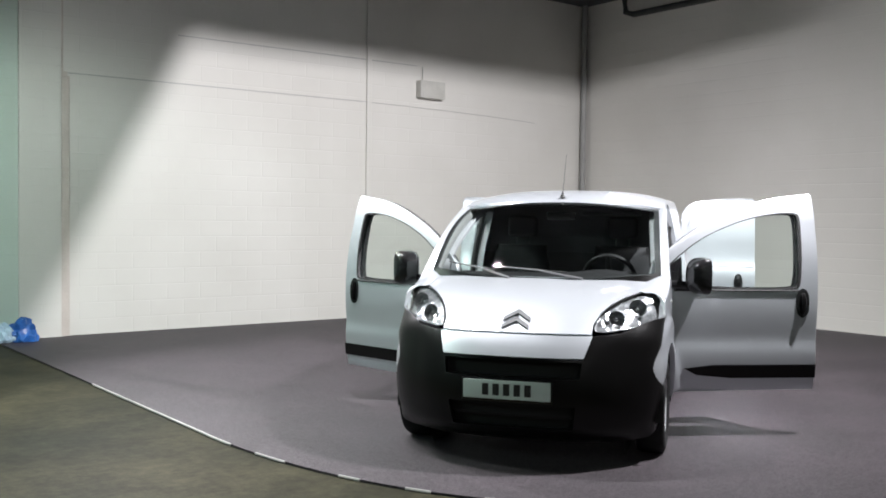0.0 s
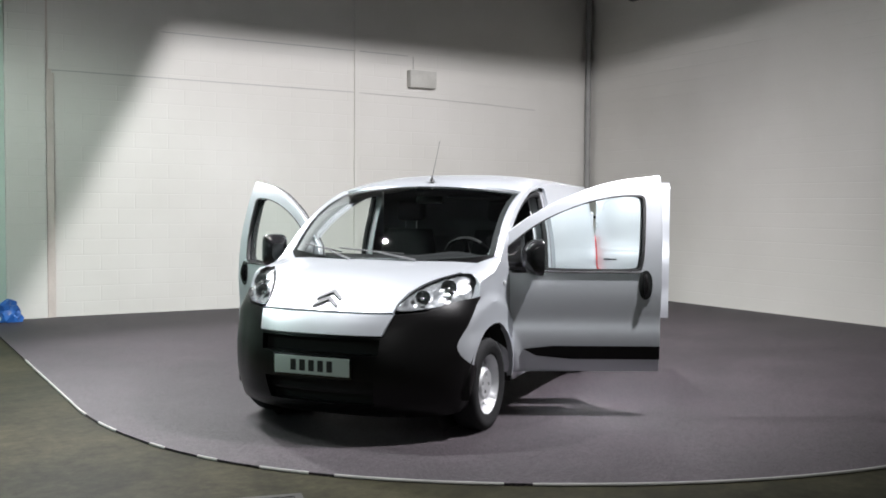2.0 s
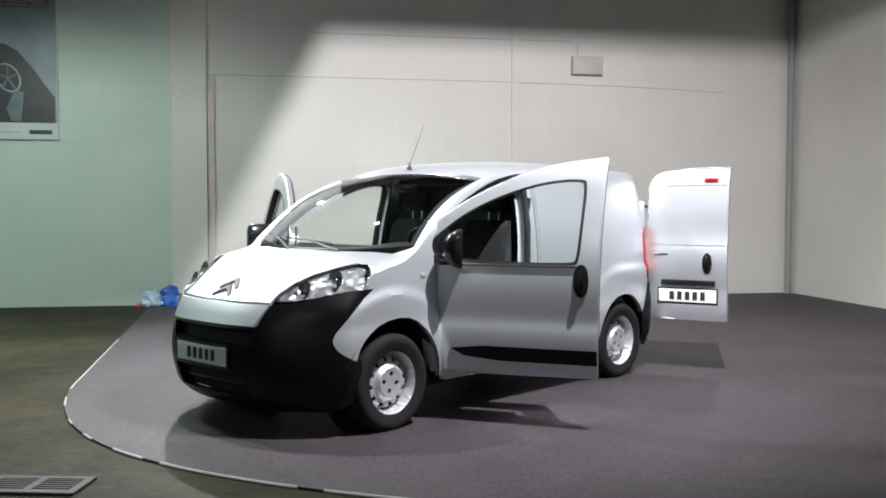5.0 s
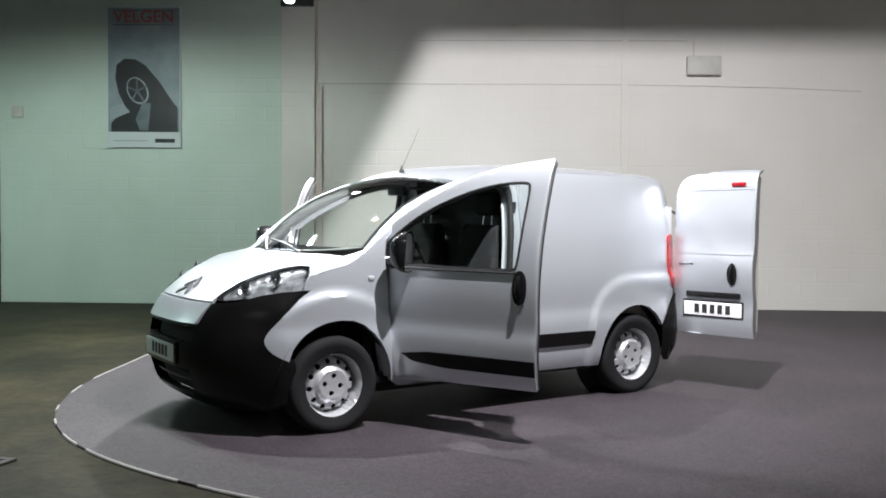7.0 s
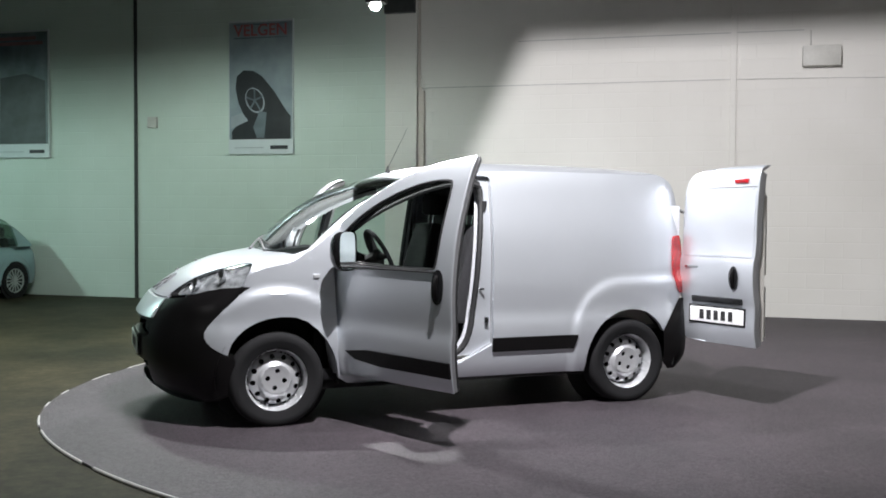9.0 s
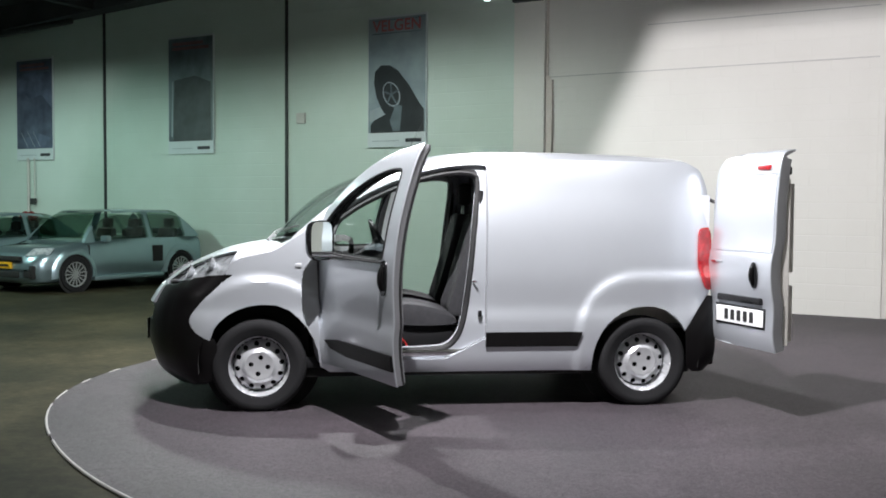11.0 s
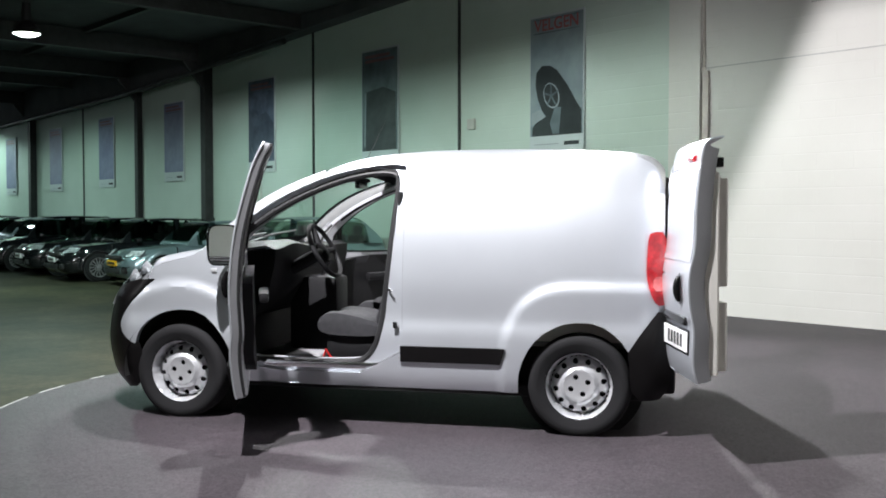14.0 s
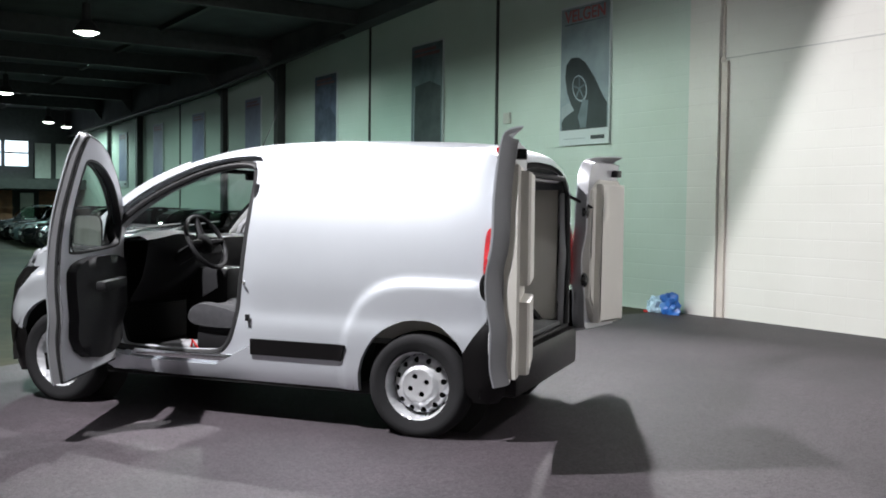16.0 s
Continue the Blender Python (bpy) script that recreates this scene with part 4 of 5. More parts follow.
# rear doors, swung right round
def rear_door(sgn, width, angle):
    hinge = Vector((-1.748, sgn * 0.775, 0))
    m = Matrix.Translation(hinge) @ pose(0, 0, 0, 0, 0, -sgn * angle)
    if sgn < 0:
        m = m @ Matrix.Diagonal((1, -1, 1, 1))
    # local: y runs from the hinge across the closed door (towards -y), x is outward rear (-x)
    out = smooth_table([0.40, 0.5, 0.72, 0.80, 1.02, 1.06, 1.35, 1.50, 1.60, 1.64, 1.67, 1.70, 1.73, 1.77], [0.005, 0.03, 0.035, 0.05, 0.05, 0.04, 0.022, 0.008, -0.006, -0.016, -0.030, -0.052, -0.082, -0.125])
    lip = smooth_table([1.56, 1.60, 1.64, 1.67, 1.70, 1.73, 1.77], [1.56, 1.60, 1.634, 1.654, 1.668, 1.676, 1.680])

    def skin(s, z, d=0.0):
        curve = 0.035 * max(0, 1 - s / 0.2) ** 2
        if d < -0.02:
            z = min(z, 1.655)
        t = max(0.0, min(1.0, (z - 1.62) / 0.1))
        return m @ Vector((-out(z) + curve - d * (1 - t), -s, (lip(z) if z > 1.60 else z) + d * t))
    ol = smooth_loop([(0.0, 0.47), (0.08, 0.43), (width, 0.43), (width, 1.76), (0.5, 1.74), (0.37, 1.71), (0.25, 1.68), (0.124, 1.645), (0.057, 1.605), (0.015, 1.54), (0.0, 1.46)], 1, keep=[(width, 0.43), (width, 1.76)])
    bm = sheet(bmesh.new(), ol, lambda s, z: skin(s, z), step=0.022, edge=0.02, flip=True)
    rim = dense(ol, 0.02)
    grid(bm, [[skin(s, z, d) for s, z in rim + rim[:1]] for d in (0, -0.008)], flip=True)
    door = part("rear_door", bm, SILVER, van, "rear door swung right round", sharp=18)
    # darkened silver again for the shaded edge
    part("shut_face", grid(bmesh.new(), [[skin(s * k + 0.3 * (1 - k), z * k + 1.0 * (1 - k), d) for s, z in rim + rim[:1]] for k, d in ((1.0, -0.008), (0.992, -0.03), (0.985, -0.055), (0.965, -0.085))], flip=True), SILVER_SHADED, door)
    il = [(0.012 + s * 0.96, 0.04 + z * 0.96) for s, z in ol]
    part("inner_frame", sheet(bmesh.new(), il, lambda s, z: skin(s, z, -0.085), step=0.06), SILVER_IN, door)
    # raised window field and swage
    f = [(0.04, 1.045), (width - 0.012, 1.045), (width - 0.012, 1.51), (0.13, 1.51), (0.085, 1.48), (0.06, 1.40)]
    part("pressed_field", sheet(bmesh.new(), f, lambda s, z: skin(s, z, 0.006), step=0.06, depth=tuple(m.to_3x3() @ Vector((0.008, 0, 0))), flip=True), SILVER, door)
    # groove round the field: its shade drawn as a dark line
    groove = [(0.055, 1.08), (0.06, 1.30), (0.066, 1.42), (0.085, 1.485), (0.13, 1.517), (0.22, 1.525), (width - 0.012, 1.532)]
    part("panel_gap_shade", tube(bmesh.new(), [skin(s, z, 0.0) for s, z in dense(groove, 0.05)[:-12]], 0.0045, 6), SILVER_SHADED, door)
    # white lining inside, in two levels
    board = smooth_loop([(0.07, 0.50), (width - 0.02, 0.47), (width - 0.02, 1.50), (0.12, 1.50), (0.07, 1.2)], 1, keep=[(width - 0.02, 0.47), (width - 0.02, 1.50)])
    raised = [[(0.13, 0.50), (width - 0.045, 0.49), (width - 0.045, 1.47), (0.15, 1.47)]]
    if sgn > 0:
        raised = [[(0.12, 0.50), (width - 0.045, 0.49), (width - 0.045, 0.84), (0.12, 0.84)], [(0.12, 0.92), (width - 0.045, 0.92), (width - 0.045, 1.47), (0.15, 1.47)]]
    for lp, d0, d1 in [(board, 0.03, 0.105)] + [(r, 0.105, 0.155) for r in raised]:
        ld = dense(lp, 0.1)
        cs, cz = sum(q[0] for q in ld) / len(ld), sum(q[1] for q in ld) / len(ld)
        inset = [(cs + (s - cs) * (1 - 0.012 / 0.25), cz + (z - cz) * (1 - 0.012 / 0.45)) for s, z in ld]
        bm = grid(bmesh.new(), [[m @ Vector((d, -s, z)) for s, z in q + q[:1]] for q, d in ((ld, d0), (ld, d1 - 0.012), (inset, d1))], flip=True)
        sheet(bm, inset, lambda s, z: m @ Vector((d1, -s, z)), step=0.2, edge=9.0)
        part("lining", bm, BEIGE, door, "white lining board", sharp=25)
    part("latch", block((-0.04, -0.03, -0.02), (0.04, 0.05, 0.03), 0.006, m=m @ Matrix.Translation((0.09, -width + 0.08, 1.545))), BLACKP, door)
    for z in (0.80, 1.27) if sgn < 0 else ():
        bm = lathe(bmesh.new(), [(0.001, 0.022), (0.02, 0.02), (0.032, 0.008), (0.036, -0.01)], 18)
        for v in bm.verts:
            v.co.z *= 1.5
        bmesh.ops.transform(bm, matrix=m @ Matrix.Translation((0.075, -0.035, z)) @ pose(0, 0, 0, 0, 0, -90), verts=bm.verts)
        part("buffer", bm, GLOSSBLACK, door, "round black rubber buffer")
    if sgn > 0:
        part("stop_lamp", block((-0.03, -0.055, -0.014), (0.012, 0.055, 0.014), 0.006, m=m @ Matrix.Translation((0.012, -width + 0.14, 1.575)) @ pose(0, 0, 0, 0, -18, 0)), REDLENS, door, "red high-level stop lamp")
        ov = [(width - 0.155 + 0.04 * math.cos(a), 0.90 + 0.083 * math.sin(a)) for a in np.linspace(0, 2 * math.pi, 24, endpoint=False)]
        hd = part("handle", sheet(bmesh.new(), ov, lambda s, z: skin(s, z, 0.008), step=0.02, edge=0.02, flip=True), GLOSSBLACK, door, "black oval door handle")
        part("grip", tube(bmesh.new(), [skin(width - 0.155, z, 0.012 + 0.012 * math.sin((z - 0.835) / 0.13 * math.pi)) for z in np.linspace(0.835, 0.965, 9)], [0.008, 0.013, 0.015, 0.016, 0.016, 0.016, 0.015, 0.013, 0.008], 8), BLACKP, hd)
        p = plate(door, m @ Matrix.Translation((-0.038, -0.355, 0.63)) @ pose(0, 0, 0, 0, 0, 180), PLATEWHITE, w=0.47, h=0.105)
        part("plate_lamp", block((-0.02, -0.22, 0.0), (0.02, 0.22, 0.045), 0.01, m=m @ Matrix.Translation((-0.036, -0.36, 0.715))), GLOSSBLACK, door)
        part("badge", block((-0.006, -0.06, -0.006), (0.004, 0.06, 0.008), 0.002, m=m @ Matrix.Translation((-0.055, -0.14, 0.965))), CHROME, door)
    return door


rear_door(1, 0.672, 166.5)
rear_door(-1, 0.60, 169)

# rear frame, lamps and bumper
for sgn in (1, -1):
    lamp = [(-1.632, 0.93), (-1.636, 1.06), (-1.642, 1.15), (-1.66, 1.185), (-1.745, 1.185), (-1.75, 1.0), (-1.75, 0.77), (-1.69, 0.765), (-1.655, 0.84)]
    bm = sheet(bmesh.new(), smooth_loop(lamp, 1), lambda x, z: Vector((x, sgn * (side_y(x, z) + 0.012), z)), step=0.03, depth=(0.0, -0.05 * sgn, 0), flip=sgn > 0)
    tl = part("tail_lamp", bm, REDLENS, van, "tall red tail lamp")
    strip = [(-1.672, 0.85), (-1.672, 0.93), (-1.735, 0.93), (-1.735, 0.85)]
    part("reverse_lens", sheet(bmesh.new(), smooth_loop(strip, 1), lambda x, z: Vector((x, sgn * (side_y(x, z) + 0.0145), z)), step=0.03, depth=(0.0, -0.01 * sgn, 0), flip=sgn > 0), CLEARLENS, tl, "clear reversing lens")
    rows = []
    for z in np.linspace(0.22, 0.73, 12):
        xa = table(z, [0.22, 0.27, 0.50, 0.60, 0.73], [-1.60, -1.55, -1.535, -1.60, -1.70])
        xr = -1.77 + 0.06 * max(0, (0.35 - z) / 0.13) ** 2
        rows.append([Vector((xa + (xr - xa) * t, sgn * (side_y(xa, max(z, 0.24)) + 0.004 - 0.16 * max(0, t - 0.45) ** 1.5), z)) for t in np.linspace(0, 1, 8)])
    part("bumper_corner", grid(bmesh.new(), rows, flip=sgn < 0), BLACKP, van)
    bm = block((-1.735, sgn * 0.70 - 0.06, 0.5), (-1.68, sgn * 0.70 + 0.06, 1.40), 0.01)
    part("rear_pillar", bm, SILVER_IN, van)
    part("mould", sheet(bmesh.new(), [(-0.195, 0.405), (-0.80, 0.405), (-0.83, 0.50), (-0.195, 0.50)], lambda x, z: Vector((x, sgn * (side_y(x, z) + 0.014), z)), step=0.05, depth=(0, -0.014 * sgn, 0), flip=sgn < 0), BLACKP, van, "black rubbing strip")
    part("repeater", block((-0.02, -0.006, -0.012), (0.02, 0.006, 0.012), 0.005, m=Matrix.Translation((1.01, sgn * (side_y(1.01, 0.935) + 0.002), 0.935))), STEEL, van)
part("rear_bumper", block((-1.80, -0.72, 0.24), (-1.66, 0.72, 0.49), 0.03), BLACKP, van)
bm = tube(bmesh.new(), [(-1.74, y, z) for y, z in [(-0.64, 0.5), (-0.66, 1.0), (-0.62, 1.38), (-0.5, 1.49), (0.5, 1.49), (0.62, 1.38), (0.66, 1.0), (0.64, 0.5), (-0.64, 0.5)]], 0.018, 8, caps=False)
part("rear_seal", bm, SEAL, van)
part("rear_header", block((-1.71, -0.52, 1.46), (-1.62, 0.52, 1.505), 0.01), SILVER_IN, van)
for sgn in (1, -1):
    part("door_stay", tube(bmesh.new(), [(-1.70, sgn * 0.66, 1.40), (-1.86, sgn * 0.86, 1.30)], 0.012, 6), BLACKP, van)

# aerial, wipers
an = part("aerial", lathe(bmesh.new(), [(0.022, 0), (0.018, 0.012), (0.008, 0.03), (0.004, 0.05)], 12, "Z"), SEAL, van)
an.location = (0.275, 0, 1.628)
part("rod", tube(bmesh.new(), [(0, 0, 0.03), (-0.15, 0, 0.33)], [0.0026, 0.0012], 6), SEAL, an)
for y0, y1 in ((0.28, -0.30), (-0.18, -0.62)):
    b0, b1 = screen(y0 / 0.735, 0.02, 0.02), screen(y1 / 0.735, 0.09, 0.02)
    wp = part("wiper", tube(bmesh.new(), [b0 + Vector((0.03, 0, 0.0)), b0.lerp(b1, 0.5) + Vector((0.02, 0, 0.02)), b1 + Vector((0.006, 0, 0.008))], [0.009, 0.006, 0.004], 6), WIPER, van)
    part("blade", tube(bmesh.new(), [screen((y0 - 0.1) / 0.735, 0.07, 0.012), screen((y1 + 0.02) / 0.735, 0.10, 0.012)], 0.006, 6), SEAL, wp)


# ---- van cabin ----
rows = []
for y in np.linspace(-0.72, 0.72, 19):
    hump = 0.035 * math.exp(-((y - 0.38) / 0.2) ** 2)
    fx = 1.14 - 0.16 * abs(y / 0.72) ** 2.4
    rows.append([Vector((fx, y, 1.045)), Vector((fx - 0.15, y, 1.07 + hump)), Vector((0.72, y, 1.085 + hump)), Vector((0.655, y, 1.06 + hump)), Vector((0.66, y, 0.98)), Vector((0.70, y, 0.82)), Vector((0.80, y, 0.66)), Vector((0.95, y, 0.6))])
part("dashboard", grid(bmesh.new(), rows), CABIN, van)
part("firewall", block((0.95, -0.74, 0.34), (1.0, 0.74, 1.04)), CABIN, van)
part("centre_console", block((0.45, -0.13, 0.345), (0.80, 0.13, 0.86), 0.04), CABIN, van)
part("gear_lever", tube(bmesh.new(), [(0.60, 0.02, 0.84), (0.56, 0.02, 0.94), (0.555, 0.02, 0.97)], [0.012, 0.012, 0.026], 10), GLOSSBLACK, van)
part("vent", block((0.64, -0.10, 0.95), (0.668, 0.10, 1.03), 0.01), LINER, van)
wm = pose(0.45, 0.38, 1.045, 0, -62, 0)
bm = bmesh.new()
tube(bm, [wm @ Vector((0.185 * math.cos(a), 0.185 * math.sin(a), 0)) for a in np.linspace(0, 2 * math.pi, 33)], 0.016, 8, caps=False)
for a in (radians(0), radians(180), radians(270)):
    c, s = math.cos(a + radians(90)), math.sin(a + radians(90))
    tube(bm, [wm @ Vector((0.05 * c, 0.05 * s, -0.02)), wm @ Vector((0.18 * c, 0.18 * s, 0))], [0.028, 0.016], 8)
sw = part("steering_wheel", bm, CABIN, van)
bm = lathe(bmesh.new(), [(0.001, 0.012), (0.05, 0.008), (0.075, -0.01), (0.07, -0.04)], 24, "Z")
bmesh.ops.transform(bm, matrix=wm, verts=bm.verts)
part("hub", bm, CABIN, sw)
part("column", tube(bmesh.new(), [wm @ Vector((0, 0, -0.03)), wm @ Vector((0, 0, -0.26))], 0.045, 10), CABIN, sw)

for y in (0.40, -0.40):
    bm = bmesh.new()
    prof = smooth_loop([(0.42, 0.60), (0.36, 0.665), (0.20, 0.655), (-0.02, 0.60), (-0.04, 0.52), (0.36, 0.52)], 2)
    rows = [[Vector((x, y + w * (1 - 0.1 * abs(x - 0.2)), 0.52 + (z - 0.52) * k)) for x, z in prof] for w, k in ((-0.25, 0.75), (-0.235, 1.0), (-0.17, 1.06), (-0.13, 0.93), (0, 0.9), (0.13, 0.93), (0.17, 1.06), (0.235, 1.0), (0.25, 0.75))]
    grid(bm, rows, wrap=True)
    bm.faces.new([bm.verts.new(p) for p in rows[0]][::-1])
    bm.faces.new([bm.verts.new(p) for p in rows[-1]])
    st = part("seat", bm, FABRIC, van, "dark grey fabric seat")
    back = smooth_loop([(0.02, 0.58), (-0.03, 0.75), (-0.09, 1.0), (-0.14, 1.22), (-0.18, 1.27), (-0.24, 1.22), (-0.21, 0.9), (-0.13, 0.58)], 2)
    bm = bmesh.new()
    rows = [[Vector((-0.13 + (x + 0.13) * k, y + w * (1 - 0.18 * max(0, (z - 0.95) / 0.3)), z)) for x, z in back] for w, k in ((-0.245, 0.6), (-0.23, 1.15), (-0.16, 1.2), (-0.12, 0.95), (0, 0.9), (0.12, 0.95), (0.16, 1.2), (0.23, 1.15), (0.245, 0.6))]
    grid(bm, rows, wrap=True)
    bm.faces.new([bm.verts.new(p) for p in rows[0]][::-1])
    bm.faces.new([bm.verts.new(p) for p in rows[-1]])
    part("backrest", bm, FABRIC, st)
    hr = part("headrest", block((-0.27, y - 0.12, 1.32), (-0.17, y + 0.12, 1.49), 0.045, 3), FABRIC, st)
    for d in (-0.05, 0.05):
        part("headrest_post", tube(bmesh.new(), [(-0.21, y + d, 1.24), (-0.22, y + d, 1.36)], 0.007, 6), CHROME, hr)
    part("seat_base", block((-0.02, y - 0.22, 0.36), (0.36, y + 0.22, 0.52), 0.03), CABIN, st)
    part("seat_rail", block((-0.05, y - 0.235, 0.35), (0.42, y - 0.2, 0.385), 0.005), STEEL, st)
    part("seat_belt", tube(bmesh.new(), [(-0.17, y + (0.36 if y > 0 else -0.36), 1.42), (-0.14, y + (0.33 if y > 0 else -0.33), 0.9), (-0.05, y + (0.3 if y > 0 else -0.3), 0.45)], 0.018, 6), SEAL, st)
part("sun_visor", block((0.20, 0.16, 1.50), (0.34, 0.58, 1.52), 0.008), LINER, van)
part("room_mirror", block((0.30, -0.11, 1.46), (0.33, 0.11, 1.52), 0.012), GLOSSBLACK, van)
for sgn in (1, -1):
    part("sill_plate", block((-0.12, sgn * 0.81 - 0.04, 0.345), (0.8, sgn * 0.81 + 0.018, 0.386), 0.004), CHROME, van, "bare metal door sill")
    part("striker", tube(bmesh.new(), [(-0.135, sgn * 0.80, 0.83), (-0.115, sgn * 0.83, 0.83), (-0.135, sgn * 0.85, 0.83)], 0.007, 6), CHROME, van)
    part("door_check", block((-0.17, sgn * 0.84 - 0.01, 0.60), (-0.145, sgn * 0.84 + 0.01, 0.64), 0.004), GLOSSBLACK, van)
kit = thing("first_aid_bag", "crumpled grey-white bag with red handles on the cabin floor", "bag", VAN)
part("bag", block((0.38, 0.42, 0.346), (0.62, 0.66, 0.40), 0.025, 3), BAGGREY, kit)
part("handle", tube(bmesh.new(), [(0.36, 0.68, 0.36), (0.33, 0.7, 0.44), (0.30, 0.68, 0.38)], 0.009, 6), RED, kit)


# ---- show floor: small things ----
bag = thing("plastic_bag", "crumpled blue and clear plastic bag by the pillar", "bag", pose(-0.6, 7.2, 0))
for mat, c, r, sd in ((BAGBLUE, (0.08, 0.0, 0.13), 0.14, 3), (BAGWHITE, (-0.12, 0.0, 0.09), 0.13, 8), (BAGBLUE, (0.17, -0.03, 0.06), 0.08, 5)):
    bm = bmesh.new()
    bmesh.ops.create_icosphere(bm, subdivisions=3, radius=r)
    for v in bm.verts:
        k = 1 + 0.55 * noise.noise(v.co * 13 + Vector((sd, 0, 0))) + 0.25 * noise.noise(v.co * 31 + Vector((0, sd, 0)))
        v.co = Vector((v.co.x * k * 1.15, v.co.y * k * 0.7, max(-c[2] + 0.001, v.co.z * k))) + Vector(c)
    part("fold", bm, mat, bag, sharp=20)
part("scrap", block((-0.34, -0.02, 0.0), (-0.27, 0.03, 0.03), 0.01), RED, bag)

dr = thing("floor_drain", "rusty iron drain grate set in the concrete", "drain", pose(-0.43, -1.22, 0.0, 0, 0, -14))
bm = bmesh.new()
for lo, hi in (((-0.25, 0.1, 0.002), (0.25, 0.14, 0.016)), ((-0.25, -0.14, 0.002), (0.25, -0.1, 0.016)), ((-0.25, -0.1, 0.002), (-0.21, 0.1, 0.016)), ((0.21, -0.1, 0.002), (0.25, 0.1, 0.016)), ((-0.02, -0.1, 0.002), (0.02, 0.1, 0.016))):
    box(bm, lo, hi)
part("frame", bm, GRATE, dr, smooth=False)
for k in range(6):
    part("bar", block((-0.21, -0.09 + 0.034 * k, 0.002), (0.21, -0.076 + 0.034 * k, 0.013)), GRATE, dr, smooth=False)
# thin dark sheet on the floor stands in for the shaded hole
part("pit_shade", block((-0.22, -0.11, 0.0005), (0.22, 0.11, 0.0015)), DARK, dr, smooth=False)

# flood over the van with its shades, and the lamps of the hall, two of them added
LAMPGLOW = material("lamp_glow", (1, 1, 1), 0.5, emit=((0.85, 1.0, 0.95), 14.0))
FLOODGLOW = material("flood_glow", (1, 1, 1), 0.5, emit=((0.95, 1.0, 1.0), 60.0))
SHADE = material("lamp_shade_metal", (0.03, 0.03, 0.03), 0.5, 0.3)
fl = thing("flood_light", "black show flood light with barn doors under the roof", "flood light")
part("visor", block((1.4, KEY.y + 0.96, 4.634), (5.6, KEY.y + 0.98, 5.0)), STEELDARK, fl, smooth=False)
e0, e1, e2 = Vector((1.74, 7.5, 4.0)), Vector((0.32, 7.5, 1.31)), Vector((-0.46, 7.5, 0.0))
q = [KEY + (p - KEY) * 0.12 for p in (e0, e1, e2)]
bm = bmesh.new()
for a, b in zip(q, q[1:]):
    vs4 = [a, b, b + Vector((-0.9, -0.25, 0)), a + Vector((-0.9, -0.25, 0))]
    f1 = [bm.verts.new(p) for p in vs4]
    bm.faces.new(f1)
part("barn_door", bm, STEELDARK, fl, smooth=False)
part("bracket", tube(bmesh.new(), [KEY + Vector((0, -0.1, 0.4)), KEY + Vector((0, -0.1, 0.08))], 0.02, 8), STEELDARK, fl)
part("bracket", tube(bmesh.new(), [(1.5, KEY.y + 0.97, 5.11), (1.5, KEY.y + 0.97, 4.95)], 0.02, 8), STEELDARK, fl)

# lamp bodies for all six, the two added fills included
for p in BAYS_AND_FILLS:
    b = thing("bay_or_fill_lamp", "round high-bay lamp glowing under the dark roof, two of six added unseen", "lamp", Matrix.Translation(p), "hall lamps")
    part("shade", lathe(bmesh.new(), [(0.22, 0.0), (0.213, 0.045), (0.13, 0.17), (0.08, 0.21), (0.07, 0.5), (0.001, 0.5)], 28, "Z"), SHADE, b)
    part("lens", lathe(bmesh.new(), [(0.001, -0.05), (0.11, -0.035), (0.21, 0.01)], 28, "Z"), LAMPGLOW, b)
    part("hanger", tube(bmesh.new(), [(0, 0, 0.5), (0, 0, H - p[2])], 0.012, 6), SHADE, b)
b = thing("wall_flood", "small bright flood light on a long bracket", "lamp", Matrix.Translation((-0.02, 5.66, 3.92)))
part("casing", block((-0.12, -0.06, 0.05), (0.12, 0.14, 0.2), 0.02), SHADE, b)
part("lens", lathe(bmesh.new(), [(0.001, -0.045), (0.04, -0.035), (0.062, -0.01), (0.068, 0.02), (0.06, 0.05)], 20, "Z"), FLOODGLOW, b)
part("arm", tube(bmesh.new(), [(0.0, 0.1, 0.15), (-0.2, 1.6, 0.6)], 0.02, 8), SHADE, b)
bm = block((-0.47, 7.325, 4.2), (-0.02, 7.423, 5.1), 0.006)
box(bm, (-0.45, 7.18, 4.55), (-0.05, 7.325, 4.66))
tagged(part("column_head", bm, STEELDARK, smooth=False), "dark steel beam seat on the pillar", "beam seat")

# ---- posters on the hall wall ----
POSTERWHITE = material("poster_white", (0.60, 0.65, 0.66), 0.5, detail=0.05)
POSTERRED = material("poster_red", (0.42, 0.11, 0.12), 0.5)
POSTERFADE = material("poster_faded_red", (0.27, 0.13, 0.15), 0.5, scale=4, detail=0.3)
POSTERNIGHT = material("poster_night_blue_print", (0.045, 0.055, 0.085), 0.45, colour2=(0.11, 0.13, 0.18), scale=2.5, fine=6, detail=0.5)
POSTERGREY = material("poster_grey_print", (0.20, 0.25, 0.27), 0.45, colour2=(0.07, 0.09, 0.105), scale=1.6, fine=6, detail=0.3)
POSTERBLUE = material("poster_blue_print", (0.16, 0.19, 0.27), 0.45, colour2=(0.05, 0.065, 0.10), scale=2.2, fine=7, detail=0.4)
POSTERFAR = material("poster_pale_blue_print", (0.26, 0.29, 0.42), 0.45, colour2=(0.18, 0.20, 0.33), scale=1.5, fine=6, detail=0.2)
POSTERSKY = material("poster_sky_print", (0.30, 0.36, 0.38), 0.45, colour2=(0.20, 0.25, 0.28), scale=1.8, fine=5, detail=0.2)
